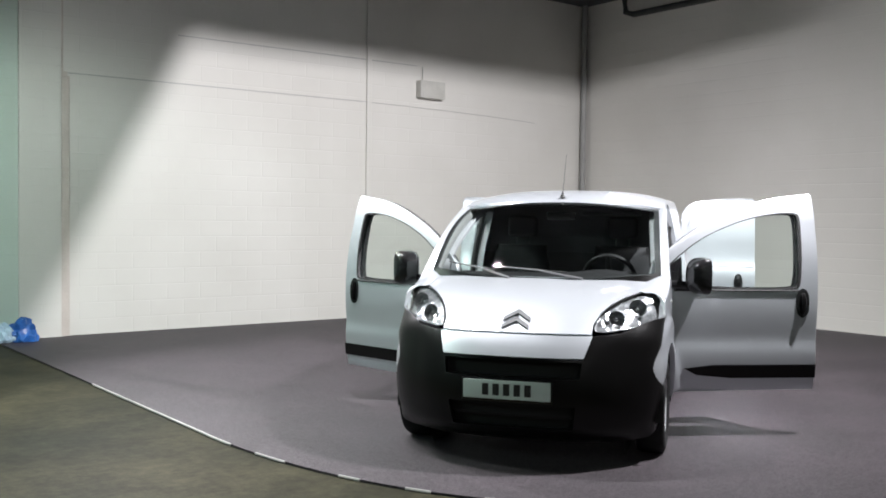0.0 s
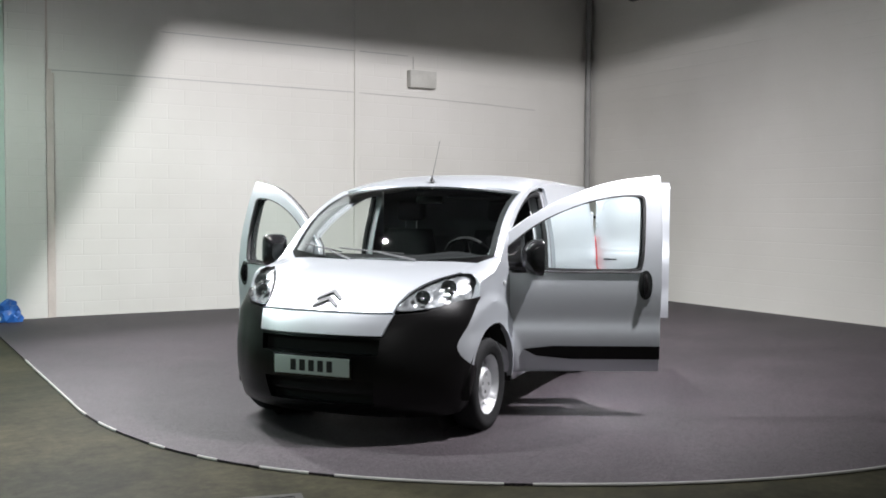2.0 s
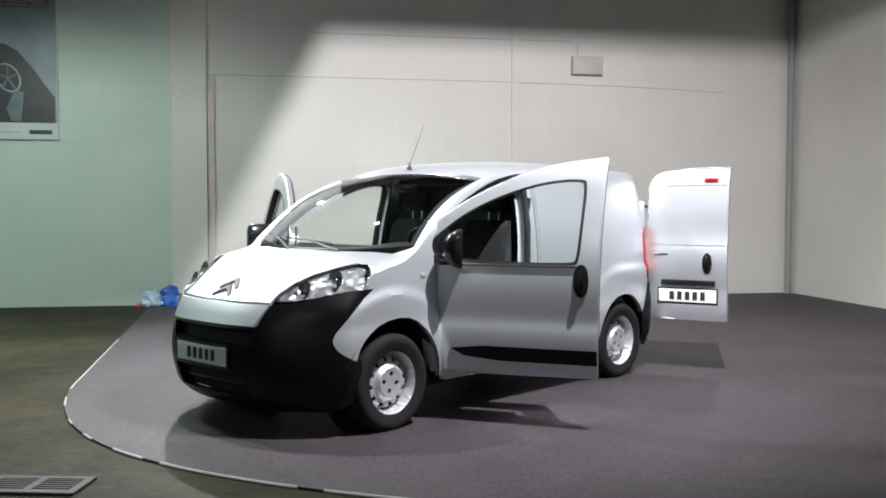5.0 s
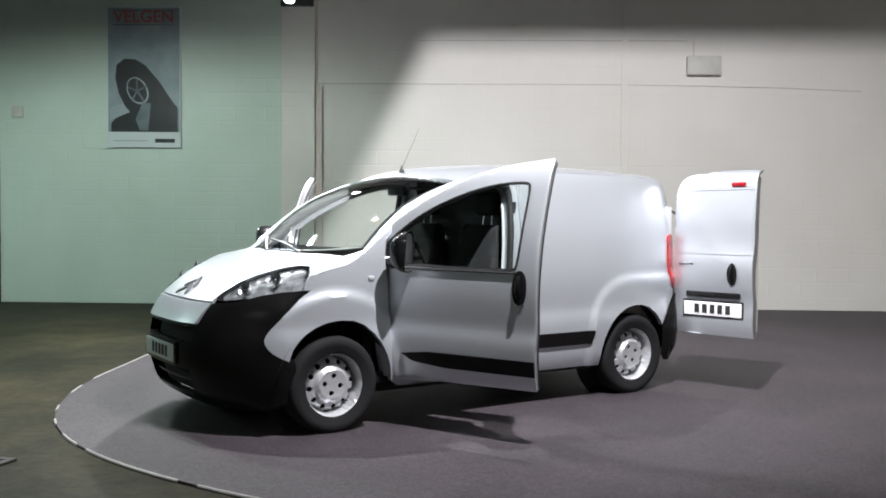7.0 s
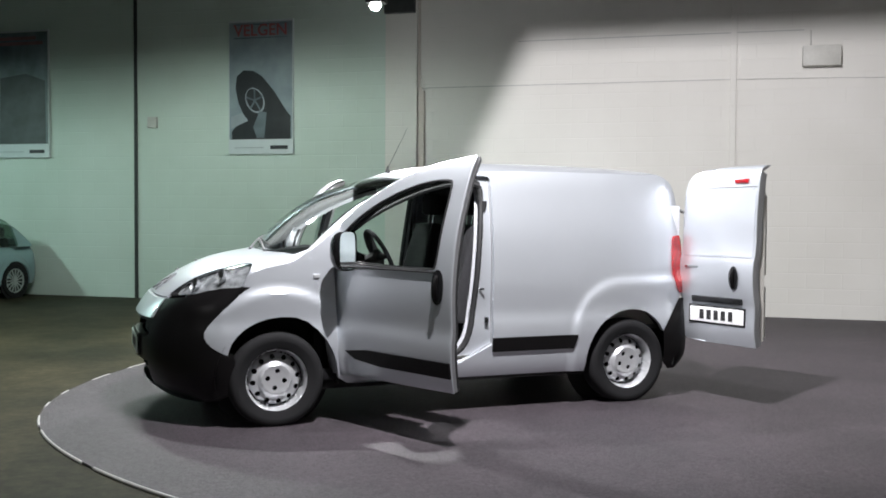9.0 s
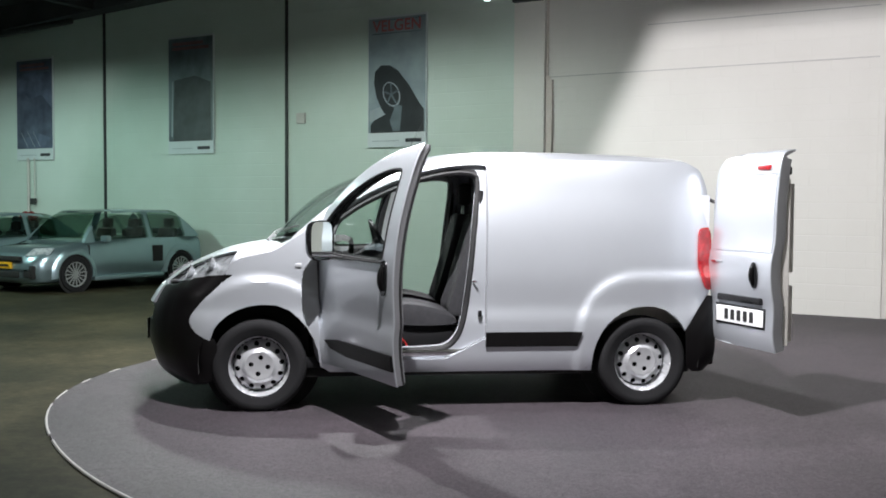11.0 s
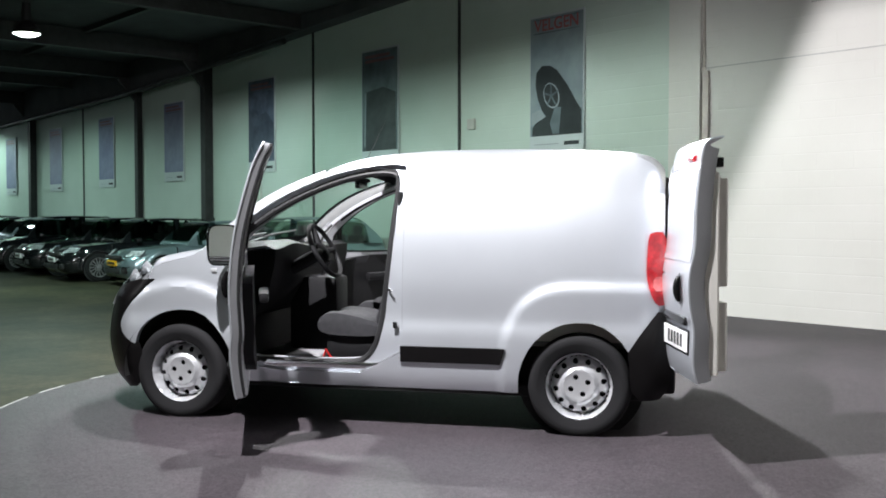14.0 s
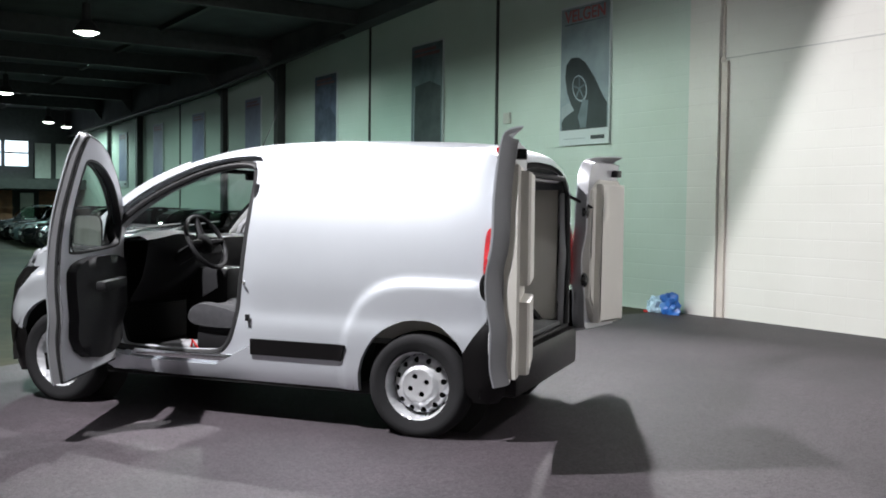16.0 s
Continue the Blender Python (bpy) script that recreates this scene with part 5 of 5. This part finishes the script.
POSTERDARK = material("poster_black_print", (0.022, 0.026, 0.03), 0.4, scale=5, detail=0.3)
POSTERMID = material("poster_charcoal_print", (0.06, 0.07, 0.075), 0.45, colour2=(0.03, 0.036, 0.04), scale=2.5, fine=7, detail=0.4)
POSTERLINE = material("poster_pale_line", (0.33, 0.37, 0.40), 0.45)


def flat(parent, name, pts, d, mat):
    """A printed area on a poster: points in the board's plane, d in front of it."""
    bm = bmesh.new()
    bm.faces.new([bm.verts.new((x, -d, z)) for x, z in pts])
    bmesh.ops.recalc_face_normals(bm, faces=bm.faces)
    return part(name, bm, mat, parent, smooth=False)


def poster(d0, z0, w, h, kind, label):
    p = thing("poster", label, "poster", HALL @ pose(-d0, -0.035, z0), "posters on the hall wall")
    part("board", block((-w / 2, -0.012, 0), (w / 2, 0.02, h), 0.003), POSTERWHITE, p, smooth=False)
    flat(p, "picture", [(-w / 2 + 0.015, 0.22), (w / 2 - 0.015, 0.22), (w / 2 - 0.015, 0.985 * h), (-w / 2 + 0.015, 0.985 * h)], 0.0135, {"tyre": POSTERSKY, "dark": POSTERGREY, "road": POSTERBLUE}.get(kind, POSTERFAR))
    flat(p, "print_line", [(-0.42 * w, 0.09), (0.05 * w, 0.09), (0.05 * w, 0.10), (-0.42 * w, 0.10)], 0.0136, POSTERLINE)
    flat(p, "print_mark", [(0.15 * w, 0.07), (0.42 * w, 0.07), (0.42 * w, 0.125), (0.15 * w, 0.125)], 0.0136, POSTERDARK)
    for dz in (0.865, 0.965):
        flat(p, "print_line", [(-0.42 * w, dz * h), (0.42 * w, dz * h), (0.42 * w, dz * h + 0.014), (-0.42 * w, dz * h + 0.014)], 0.0136, POSTERGREY)
    if kind == "tyre":
        data = bpy.data.curves.new("heading", "FONT")
        data.body, data.size, data.align_x, data.extrude, data.offset = "VELGEN", 0.24, "CENTER", 0.0005, 0.004
        data.materials.append(POSTERRED)
        t = new("heading", data)
        t.parent = p
        t.matrix_local = pose(0, -0.0145, 0.885 * h, 90, 0, 0)
        ell = lambda cx, cz, a, b, r, n=36: [(cx + a * math.cos(u) * math.cos(r) - b * math.sin(u) * math.sin(r), cz + a * math.cos(u) * math.sin(r) + b * math.sin(u) * math.cos(r)) for u in np.linspace(0, 2 * math.pi, n, endpoint=False)]
        flat(p, "picture_tyre", [(-0.47, 0.22), (0.485, 0.22), (0.485, 0.56), (0.40, 0.66), (0.22, 0.93), (0.02, 1.16), (-0.12, 1.24), (-0.28, 1.25), (-0.39, 1.16), (-0.41, 0.98), (-0.36, 0.76), (-0.27, 0.58), (-0.2, 0.5), (-0.4, 0.42), (-0.47, 0.34)], 0.0140, POSTERDARK)
        flat(p, "picture_ground", [(-0.485, 0.38), (-0.2, 0.5), (-0.3, 0.62), (-0.485, 0.56)], 0.0142, POSTERLINE)
        flat(p, "picture_rim", ell(-0.09, 0.80, 0.20, 0.145, radians(-62)), 0.0144, POSTERLINE)
        flat(p, "picture_rim", ell(-0.095, 0.805, 0.18, 0.125, radians(-62)), 0.0148, POSTERDARK)
        for a in (20, 92, 164, 236, 308):
            u = radians(a)
            ex, ez = -0.095 + 0.14 * math.cos(u), 0.80 + 0.17 * math.sin(u)
            nx, nz = -0.014 * math.sin(u), 0.014 * math.cos(u)
            flat(p, "picture_spoke", [(-0.095 - nx, 0.80 - nz), (ex - nx, ez - nz), (ex + nx, ez + nz), (-0.095 + nx, 0.80 + nz)], 0.0152, POSTERGREY)
        flat(p, "picture_spoke", [(-0.06, 0.24), (0.06, 0.24), (0.1, 0.62), (-0.02, 0.64), (-0.12, 0.4)], 0.0145, POSTERGREY)
    else:
        for k in range(2):
            flat(p, "heading_bar", [(-0.40 * w, (0.885 + 0.04 * k) * h), ((0.40 - 0.12 * k) * w, (0.885 + 0.04 * k) * h), ((0.40 - 0.12 * k) * w, (0.91 + 0.04 * k) * h), (-0.40 * w, (0.91 + 0.04 * k) * h)], 0.0138, POSTERFADE)
        if kind == "dark":
            flat(p, "picture_shape", [(-0.38 * w, 0.22), (0.45 * w, 0.22), (0.44 * w, 0.60 * h), (0.1 * w, 0.66 * h), (-0.36 * w, 0.63 * h)], 0.0140, POSTERMID)
            flat(p, "picture_line", [(-0.43 * w, 0.3), (-0.40 * w, 0.3), (-0.38 * w, 0.62 * h), (-0.41 * w, 0.62 * h)], 0.0141, POSTERLINE)
        if kind == "road":
            flat(p, "picture_shape", [(-0.485 * w, 0.36), (0.1 * w, 0.52), (0.485 * w, 0.40), (0.485 * w, 0.50 * h), (0.2 * w, 0.64 * h), (-0.1 * w, 0.60 * h), (-0.3 * w, 0.67 * h), (-0.485 * w, 0.62 * h)], 0.0140, POSTERNIGHT)
            for k in (-0.2, 0.0, 0.16):
                flat(p, "picture_line", [(k, 0.24), (k + 0.02, 0.24), (k - 0.2, 0.55), (k - 0.21, 0.55)], 0.0142, POSTERLINE)
    return p


poster(1.95, 2.22, 1.05, 1.99, "tyre", "large poster of a black tyre and rim with red heading")
poster(6.15, 2.2, 1.05, 2.03, "dark", "dark grey poster with red heading bars")
poster(10.2, 2.16, 1.05, 1.95, "road", "blue-grey road poster with red heading bars")
for d0, z0 in ((14.25, 2.07), (18.3, 2.0), (22.1, 1.95), (26.2, 1.9)):
    poster(d0, z0, 1.02, 1.9, "far", "pale blue poster with red heading bars")

sw_ = thing("wall_switch", "grey switch box on the hall wall", "switch box", HALL @ pose(-3.78, 0, 2.64))
part("casing", block((-0.08, -0.05, 0), (0.08, -0.002, 0.17), 0.01), BOXGREY, sw_)
REELRED = material("dull_red_paint", (0.28, 0.015, 0.012), 0.5, scale=6, detail=0.3)
hose = thing("fire_hose_reel", "red fire hose reel below a wall pipe", "hose reel", HALL @ pose(-10.3, -0.02, 1.0))
bm = lathe(bmesh.new(), [(0.05, -0.2), (0.16, -0.2), (0.17, -0.18), (0.12, -0.15), (0.12, -0.08), (0.17, -0.05), (0.16, -0.03), (0.05, -0.03)], 28)
part("reel", bm, REELRED, hose)
part("pipe", tube(bmesh.new(), [(-0.1, -0.03, 0), (-0.1, -0.03, 1.2)], 0.025, 8), BOXGREY, hose)
part("valve", block((0.03, -0.1, 0.3), (0.13, -0.02, 0.42), 0.01), STEELDARK, hose)
part("pipe", tube(bmesh.new(), [(0.08, -0.03, 0.3), (0.08, -0.03, 1.2)], 0.012, 6), BOXGREY, hose)

# ---- parked cars ----
CARGLASS = glass_material("tinted_car_glass", (0.33, 0.42, 0.37))
CARSILVER = material("silver_green_car_paint", (0.27, 0.37, 0.40), 0.30, 0.72, coat=1.0, detail=0.04)
CARBLACK = material("black_car_paint", (0.006, 0.007, 0.008), 0.12, coat=1.0, detail=0.05)
CARGREY = material("dark_grey_car_paint", (0.05, 0.055, 0.06), 0.25, 0.4, coat=1.0, detail=0.05)
CARBLUE = material("pale_blue_car_paint", (0.26, 0.33, 0.38), 0.3, 0.6, coat=1.0, detail=0.04)
PLATEYELLOW = material("plate_yellow", (0.75, 0.42, 0.02), 0.4)
ALLOY = material("alloy_rim", (0.55, 0.56, 0.57), 0.3, 0.8)
HEADGLOW = material("headlamp_reflector_bright", (0.72, 0.76, 0.78), 0.15, 0.4, colour2=(0.35, 0.38, 0.4), scale=16, fine=40, coat=1.0)


def parked_car(m, paint, shape, plate_mat, label, scoop=False):
    """shape: length, half width, height, bonnet height, x of screen base, roof front, roof rear, tail glass base, tail height. Front at x = 0, car runs to -length."""
    ln, w, hgt, hood, xs0, xr0, xr1, xt, tail = shape
    c = thing("parked_car", label, "car", m @ Matrix.Scale(0.87, 4), "cars parked along the hall wall")
    xs = [0.0, -0.04, -0.15, -0.35, -0.8, xs0, -1.6, xr1, xt, -ln + 0.25, -ln + 0.06, -ln]
    zt = [0.46, 0.58, hood - 0.2, hood - 0.1, hood - 0.03, hood + 0.02, hood + 0.05, hood + 0.07, tail, tail - 0.02, tail - 0.12, 0.5]
    ww = [w * 0.66, w * 0.8, w * 0.93, w * 0.98, w, w, w, w, w, w * 0.97, w * 0.88, w * 0.75]
    zb = [0.26, 0.2, 0.17, 0.17, 0.18, 0.2, 0.2, 0.2, 0.2, 0.22, 0.26, 0.32]
    order = sorted(range(12), key=lambda i: -xs[i])
    tx = [xs[i] for i in order]
    top, wid, bot = (smooth_table([-v for v in tx], [a[i] for i in order]) for a in (zt, ww, zb))
    rows = []
    for x in np.linspace(0, ln, 40):
        t_, b_, v_ = top(x), bot(x), wid(x)
        half = [(0, b_), (v_ * 0.8, b_), (v_ * 0.95, b_ + 0.04), (v_, b_ + 0.16), (v_ * 1.0, b_ + (t_ - b_) * 0.55), (v_ * 0.975, b_ + (t_ - b_) * 0.82), (v_ * 0.9, t_ - 0.025), (v_ * 0.7, t_ - 0.004), (0, t_ + 0.012)]
        rows.append([Vector((-x, y, z)) for y, z in half] + [Vector((-x, -y, z)) for y, z in half[-2:0:-1]])
    bm = grid(bmesh.new(), rows, wrap=True, flip=True)
    bm.faces.new([bm.verts.new(p) for p in rows[0]]), bm.faces.new([bm.verts.new(p) for p in rows[-1]][::-1])
    part("body", bm, paint, c, sharp=50)
    # greenhouse
    wb, wr = w * 0.93, w * 0.72
    zb0 = hood - 0.01

    def roofz(x):
        return hgt - 0.05 * ((x - (xr0 + xr1) / 2) / (xr0 - xr1)) ** 2 * 2
    rows = []
    for x in np.linspace(xs0, xt, 34):
        k = min(1, max(0, (xs0 - x) / (xs0 - xr0)), max(0, (x - xt) / (xr1 - xt)))
        k = math.sin(k * math.pi / 2) ** 0.85 if k < 1 else 1
        z0 = zb0 + (tail - 0.02 - zb0) * (xs0 - x) / (xs0 - xt)
        z1 = z0 + (roofz(min(xr0, max(xr1, x))) - z0) * k
        wt = wb + (wr - wb) * k
        half = [(wb, z0), (wb + (wt - wb) * 0.5, z0 + (z1 - 0.05 * k - z0) * 0.5), (wt, z1 - 0.05 * k), (wt * 0.9, z1 - 0.008 * k), (0, z1 + 0.012 * k)]
        rows.append([Vector((x, y, z)) for y, z in half] + [Vector((x, -y, z)) for y, z in half[-2::-1]])
    xm = xr0 + (xr1 - xr0) * 0.52
    panes = ((xs0 - 0.22, xm + 0.04), (xm - 0.04, xr1 - 0.2))
    screens = ((xs0 - 0.04, xr0 + 0.02, "windscreen"), (xr1 - 0.03, xt + 0.06, "rear_window"))
    bm = grid(bmesh.new(), rows, flip=True)
    gone = []
    for f in bm.faces:
        p = f.calc_center_median()
        side = abs(p.y) > wr * 0.96
        if side and any(b + 0.03 < p.x < a - 0.03 for a, b in panes) or not side and abs(p.y) < wb * 0.80 and any(b < p.x < a for a, b, _ in screens):
            gone.append(f)
    bmesh.ops.delete(bm, geom=gone, context="FACES")
    cab = part("cabin_shell", bm, paint, c, sharp=60)
    for x in (xm + 0.12, xm - 0.75):
        for y in (-0.36, 0.36):
            st = part("seat", block((x - 0.16, y - 0.22, hood - 0.15), (x - 0.02, y + 0.22, hgt - 0.36), 0.05), FABRIC, c)
            part("headrest", block((x - 0.17, y - 0.12, hgt - 0.35), (x - 0.08, y + 0.12, hgt - 0.17), 0.04), FABRIC, st)
    part("dashboard", block((xs0 - 0.55, -w * 0.8, hood - 0.1), (xs0 - 0.15, w * 0.8, hood + 0.03), 0.04), CABIN, c)
    for s in (1, -1):
        def sp(x, f):
            k = min(1, max(0, (xs0 - x) / (xs0 - xr0)), max(0, (x - xt) / (xr1 - xt)))
            k = math.sin(k * math.pi / 2) ** 0.85 if k < 1 else 1
            z0 = zb0 + (tail - 0.02 - zb0) * (xs0 - x) / (xs0 - xt)
            z1 = z0 + (roofz(min(xr0, max(xr1, x))) - z0) * k
            wt = wb + (wr - wb) * k
            return Vector((x, s * (wb + (wt - wb) * f + 0.008), z0 + (z1 - 0.05 * k - z0) * f))
        for a, b in panes:
            part("side_window", grid(bmesh.new(), [[sp(x, f) for x in np.linspace(a, b, 9)] for f in (0.06, 0.5, 0.93)], flip=s > 0), CARGLASS, cab)
        mm = Matrix.Translation((xs0 - 0.34, s * (w + 0.08), hood + 0.06))
        part("mirror", block((-0.05, -0.09, -0.055), (0.06, 0.09, 0.055), 0.03, m=mm), paint, c)
        for ax in (-0.76, -ln + 0.68):
            bm = lathe(bmesh.new(), [(0.345, 0.0), (0.001, 0.0)], 28)
            bmesh.ops.transform(bm, matrix=Matrix.Translation((ax, s * (w + 0.003), 0.31)), verts=bm.verts)
            part("wheel_arch", bm, DARK, c)
            arc = np.linspace(radians(-8), radians(188), 22)
            bm = grid(bmesh.new(), [[(ax + r * math.cos(a), s * (w + o), 0.31 + r * math.sin(a)) for a in arc] for r, o in ((0.345, -0.03), (0.345, 0.03), (0.37, 0.034), (0.42, 0.012), (0.46, -0.02))], flip=s < 0)
            part("arch_flare", bm, paint, c)
            wh = part("wheel", lathe(bmesh.new(), [(0.2, -0.1), (0.29, -0.09), (0.31, -0.05), (0.31, 0.0), (0.29, 0.03), (0.22, 0.035), (0.215, 0.0)], 32), RUBBER, c)
            wh.matrix_local = Matrix.Translation((ax, s * (w - 0.005), 0.312)) @ (Matrix() if s > 0 else pose(0, 0, 0, 0, 0, 180))
            bm = lathe(bmesh.new(), [(0.215, 0.03), (0.2, 0.028), (0.195, 0.0)], 32)
            for i in range(15):
                box(bm, (0.02, 0.0, -0.009), (0.2, 0.022, 0.009), m=pose(0, 0, 0, 0, i * 24, 0))
            lathe(bm, [(0.05, 0.0), (0.045, 0.03), (0.001, 0.034)], 16)
            part("rim", bm, ALLOY, wh)
        bm = bmesh.new()
        z0 = hood - 0.22
        a = [Vector((-0.085, s * w * 0.56, z0)), Vector((-0.30, s * w * 0.945, z0 + 0.02)), Vector((-0.40, s * w * 0.945, z0 + 0.13)), Vector((-0.24, s * w * 0.60, z0 + 0.125))]
        nrm = Vector((0.014, s * 0.012, 0.012))
        ra, rb = [bm.verts.new(p) for p in a], [bm.verts.new(p + nrm) for p in a]
        bm.faces.new(rb)
        for i in range(4):
            bm.faces.new((ra[i], ra[(i + 1) % 4], rb[(i + 1) % 4], rb[i]))
        bmesh.ops.recalc_face_normals(bm, faces=bm.faces)
        part("headlamp", bm, HEADGLOW, c)
        part("air_intake", block((-0.10, s * w * 0.68 - 0.1, 0.28), (0.0, s * w * 0.68 + 0.1, 0.40), 0.02), DARK, c)
    def scr(x, y, lift):
        k = min(1, max(0, (xs0 - x) / (xs0 - xr0)), max(0, (x - xt) / (xr1 - xt)))
        k = math.sin(k * math.pi / 2) ** 0.85 if k < 1 else 1
        z0 = zb0 + (tail - 0.02 - zb0) * (xs0 - x) / (xs0 - xt)
        z1 = z0 + (roofz(min(xr0, max(xr1, x))) - z0) * k
        return Vector((x, y * (wb + (wr - wb) * k), z1 + lift))
    for a, b, nm in screens:
        part(nm, grid(bmesh.new(), [[scr(x, y, 0.016) for y in np.linspace(-0.86, 0.86, 9)] for x in np.linspace(a, b, 8)], flip=False), CARGLASS, cab)
    part("grille", block((-0.06, -w * 0.5, 0.55), (0.015, w * 0.5, 0.63), 0.02), DARK, c)
    part("lower_grille", block((-0.06, -w * 0.5, 0.27), (0.02, w * 0.5, 0.38), 0.02), DARK, c)
    pl = part("plate", block((0.0, -0.26, 0.42), (0.03, 0.26, 0.53), 0.004), plate_mat, c)
    part("plate_mark", block((0.031, -0.2, 0.455), (0.033, 0.2, 0.495)), INK, pl)
    part("body_seam", block((-1.06, -w * 1.002, 0.3), (-1.05, w * 1.002, 0.8)), DARK, c)
    part("side_skirt", block((-ln + 1.1, -w - 0.02, 0.18), (-1.15, w + 0.02, 0.25), 0.02), paint, c)
    if scoop:
        for s in (1, -1):
            part("side_scoop", block((-ln + 1.12, s * w - 0.02, 0.46), (-ln + 1.36, s * w + 0.025, 0.76), 0.02), DARK, c, "black side air scoop")
            part("front_intake", block((-0.16, s * w * 0.80 - 0.05, 0.26), (-0.02, s * w * 0.80 + 0.05, 0.48), 0.02), DARK, c)
    return c


HATCH = (3.8, 0.9, 1.42, 0.85, -1.0, -1.75, -3.1, -3.66, 0.93)
SALOON = (4.45, 0.88, 1.38, 0.83, -1.28, -2.02, -3.15, -3.85, 0.92)
parked_car(pose(-7.2, 4.12, 0, 0, 0, -93), CARSILVER, HATCH, PLATEYELLOW, "silver hatchback with wide arches parked by the wall", True)
parked_car(pose(-9.75, 3.8, 0, 0, 0, -94), CARSILVER, (4.2, 0.86, 1.33, 0.82, -1.3, -2.0, -2.9, -3.6, 0.9), PLATEYELLOW, "silver-green low saloon parked by the wall")
for i, (x, paint, sh, lab) in enumerate(((-11.9, CARBLACK, SALOON, "black saloon parked by the wall"), (-14.1, CARBLACK, SALOON, "black saloon parked by the wall"), (-16.3, CARBLACK, HATCH, "black hatchback parked by the wall"),
                                        (-18.5, CARBLUE, SALOON, "pale blue saloon parked by the wall"), (-20.7, CARGREY, SALOON, "dark grey saloon parked by the wall"), (-22.9, CARBLACK, HATCH, "black hatchback parked by the wall"),
                                        (-25.1, CARSILVER, SALOON, "silver saloon parked by the wall"), (-27.3, CARBLACK, SALOON, "black saloon parked by the wall"), (-29.5, CARGREY, HATCH, "dark grey hatchback parked by the wall"))):
    parked_car(pose(x, 3.5 + 0.1 * math.sin(i * 2.1), 0, 0, 0, -95), paint, sh, PLATEWHITE, lab)

# ---- end of the hall ----
SKYPANE = material("bright_window", (0.8, 0.85, 0.9), 0.4, emit=((0.75, 0.9, 1.0), 1.6))
BROWN = material("brown_timber_shelves", (0.20, 0.085, 0.04), 0.6, scale=3, detail=0.4)
PALEDOOR = material("pale_door", (0.45, 0.47, 0.44), 0.5)
XE = X0 + 0.5
slab("mezzanine", (X0, -6, 1.85), (XE + 1.2, 7.6, 2.25), STEELDARK, "dark mezzanine floor at the hall's end")
for y0, y1, mat, nm in ((3.6, 4.5, SKYPANE, "window_1"), (4.65, 5.5, SKYPANE, "window_2"), (0.4, 3.4, SKYPANE, "window_3")):
    w_ = thing(nm, "bright office window over the mezzanine", "window", kind="structure")
    part("pane", block((XE, y0, 2.75), (XE + 0.02, y1, 3.75)), mat, w_, smooth=False)
    bm = bmesh.new()
    for z in (2.7, 3.25, 3.75):
        box(bm, (XE + 0.02, y0 - 0.05, z), (XE + 0.06, y1 + 0.05, z + 0.06))
    part("frame", bm, STEELDARK, w_, smooth=False)
for y0, y1, z0, z1, mat in ((5.75, 6.35, 2.3, 3.7, PALEDOOR), (6.55, 7.2, 2.3, 3.7, PALEDOOR), (5.2, 5.7, 0.1, 1.7, PALEDOOR)):
    tagged(part("partition_panel", block((XE, y0, z0), (XE + 0.04, y1, z1)), mat, smooth=False), "pale office panel at the hall's end", "panel")
for y0, y1 in ((3.4, 4.9), (5.9, 7.2)):
    sh = thing("shelf_unit", "brown timber shelves under the mezzanine", "shelves", pose(XE, y0, 0.0))
    part("back", block((0, 0, 0), (0.03, y1 - y0, 1.8)), BROWN, sh, smooth=False)
    for k in range(4):
        part("shelf", block((0.03, 0, 0.1 + 0.5 * k), (0.35, y1 - y0, 0.14 + 0.5 * k)), BROWN, sh, smooth=False)
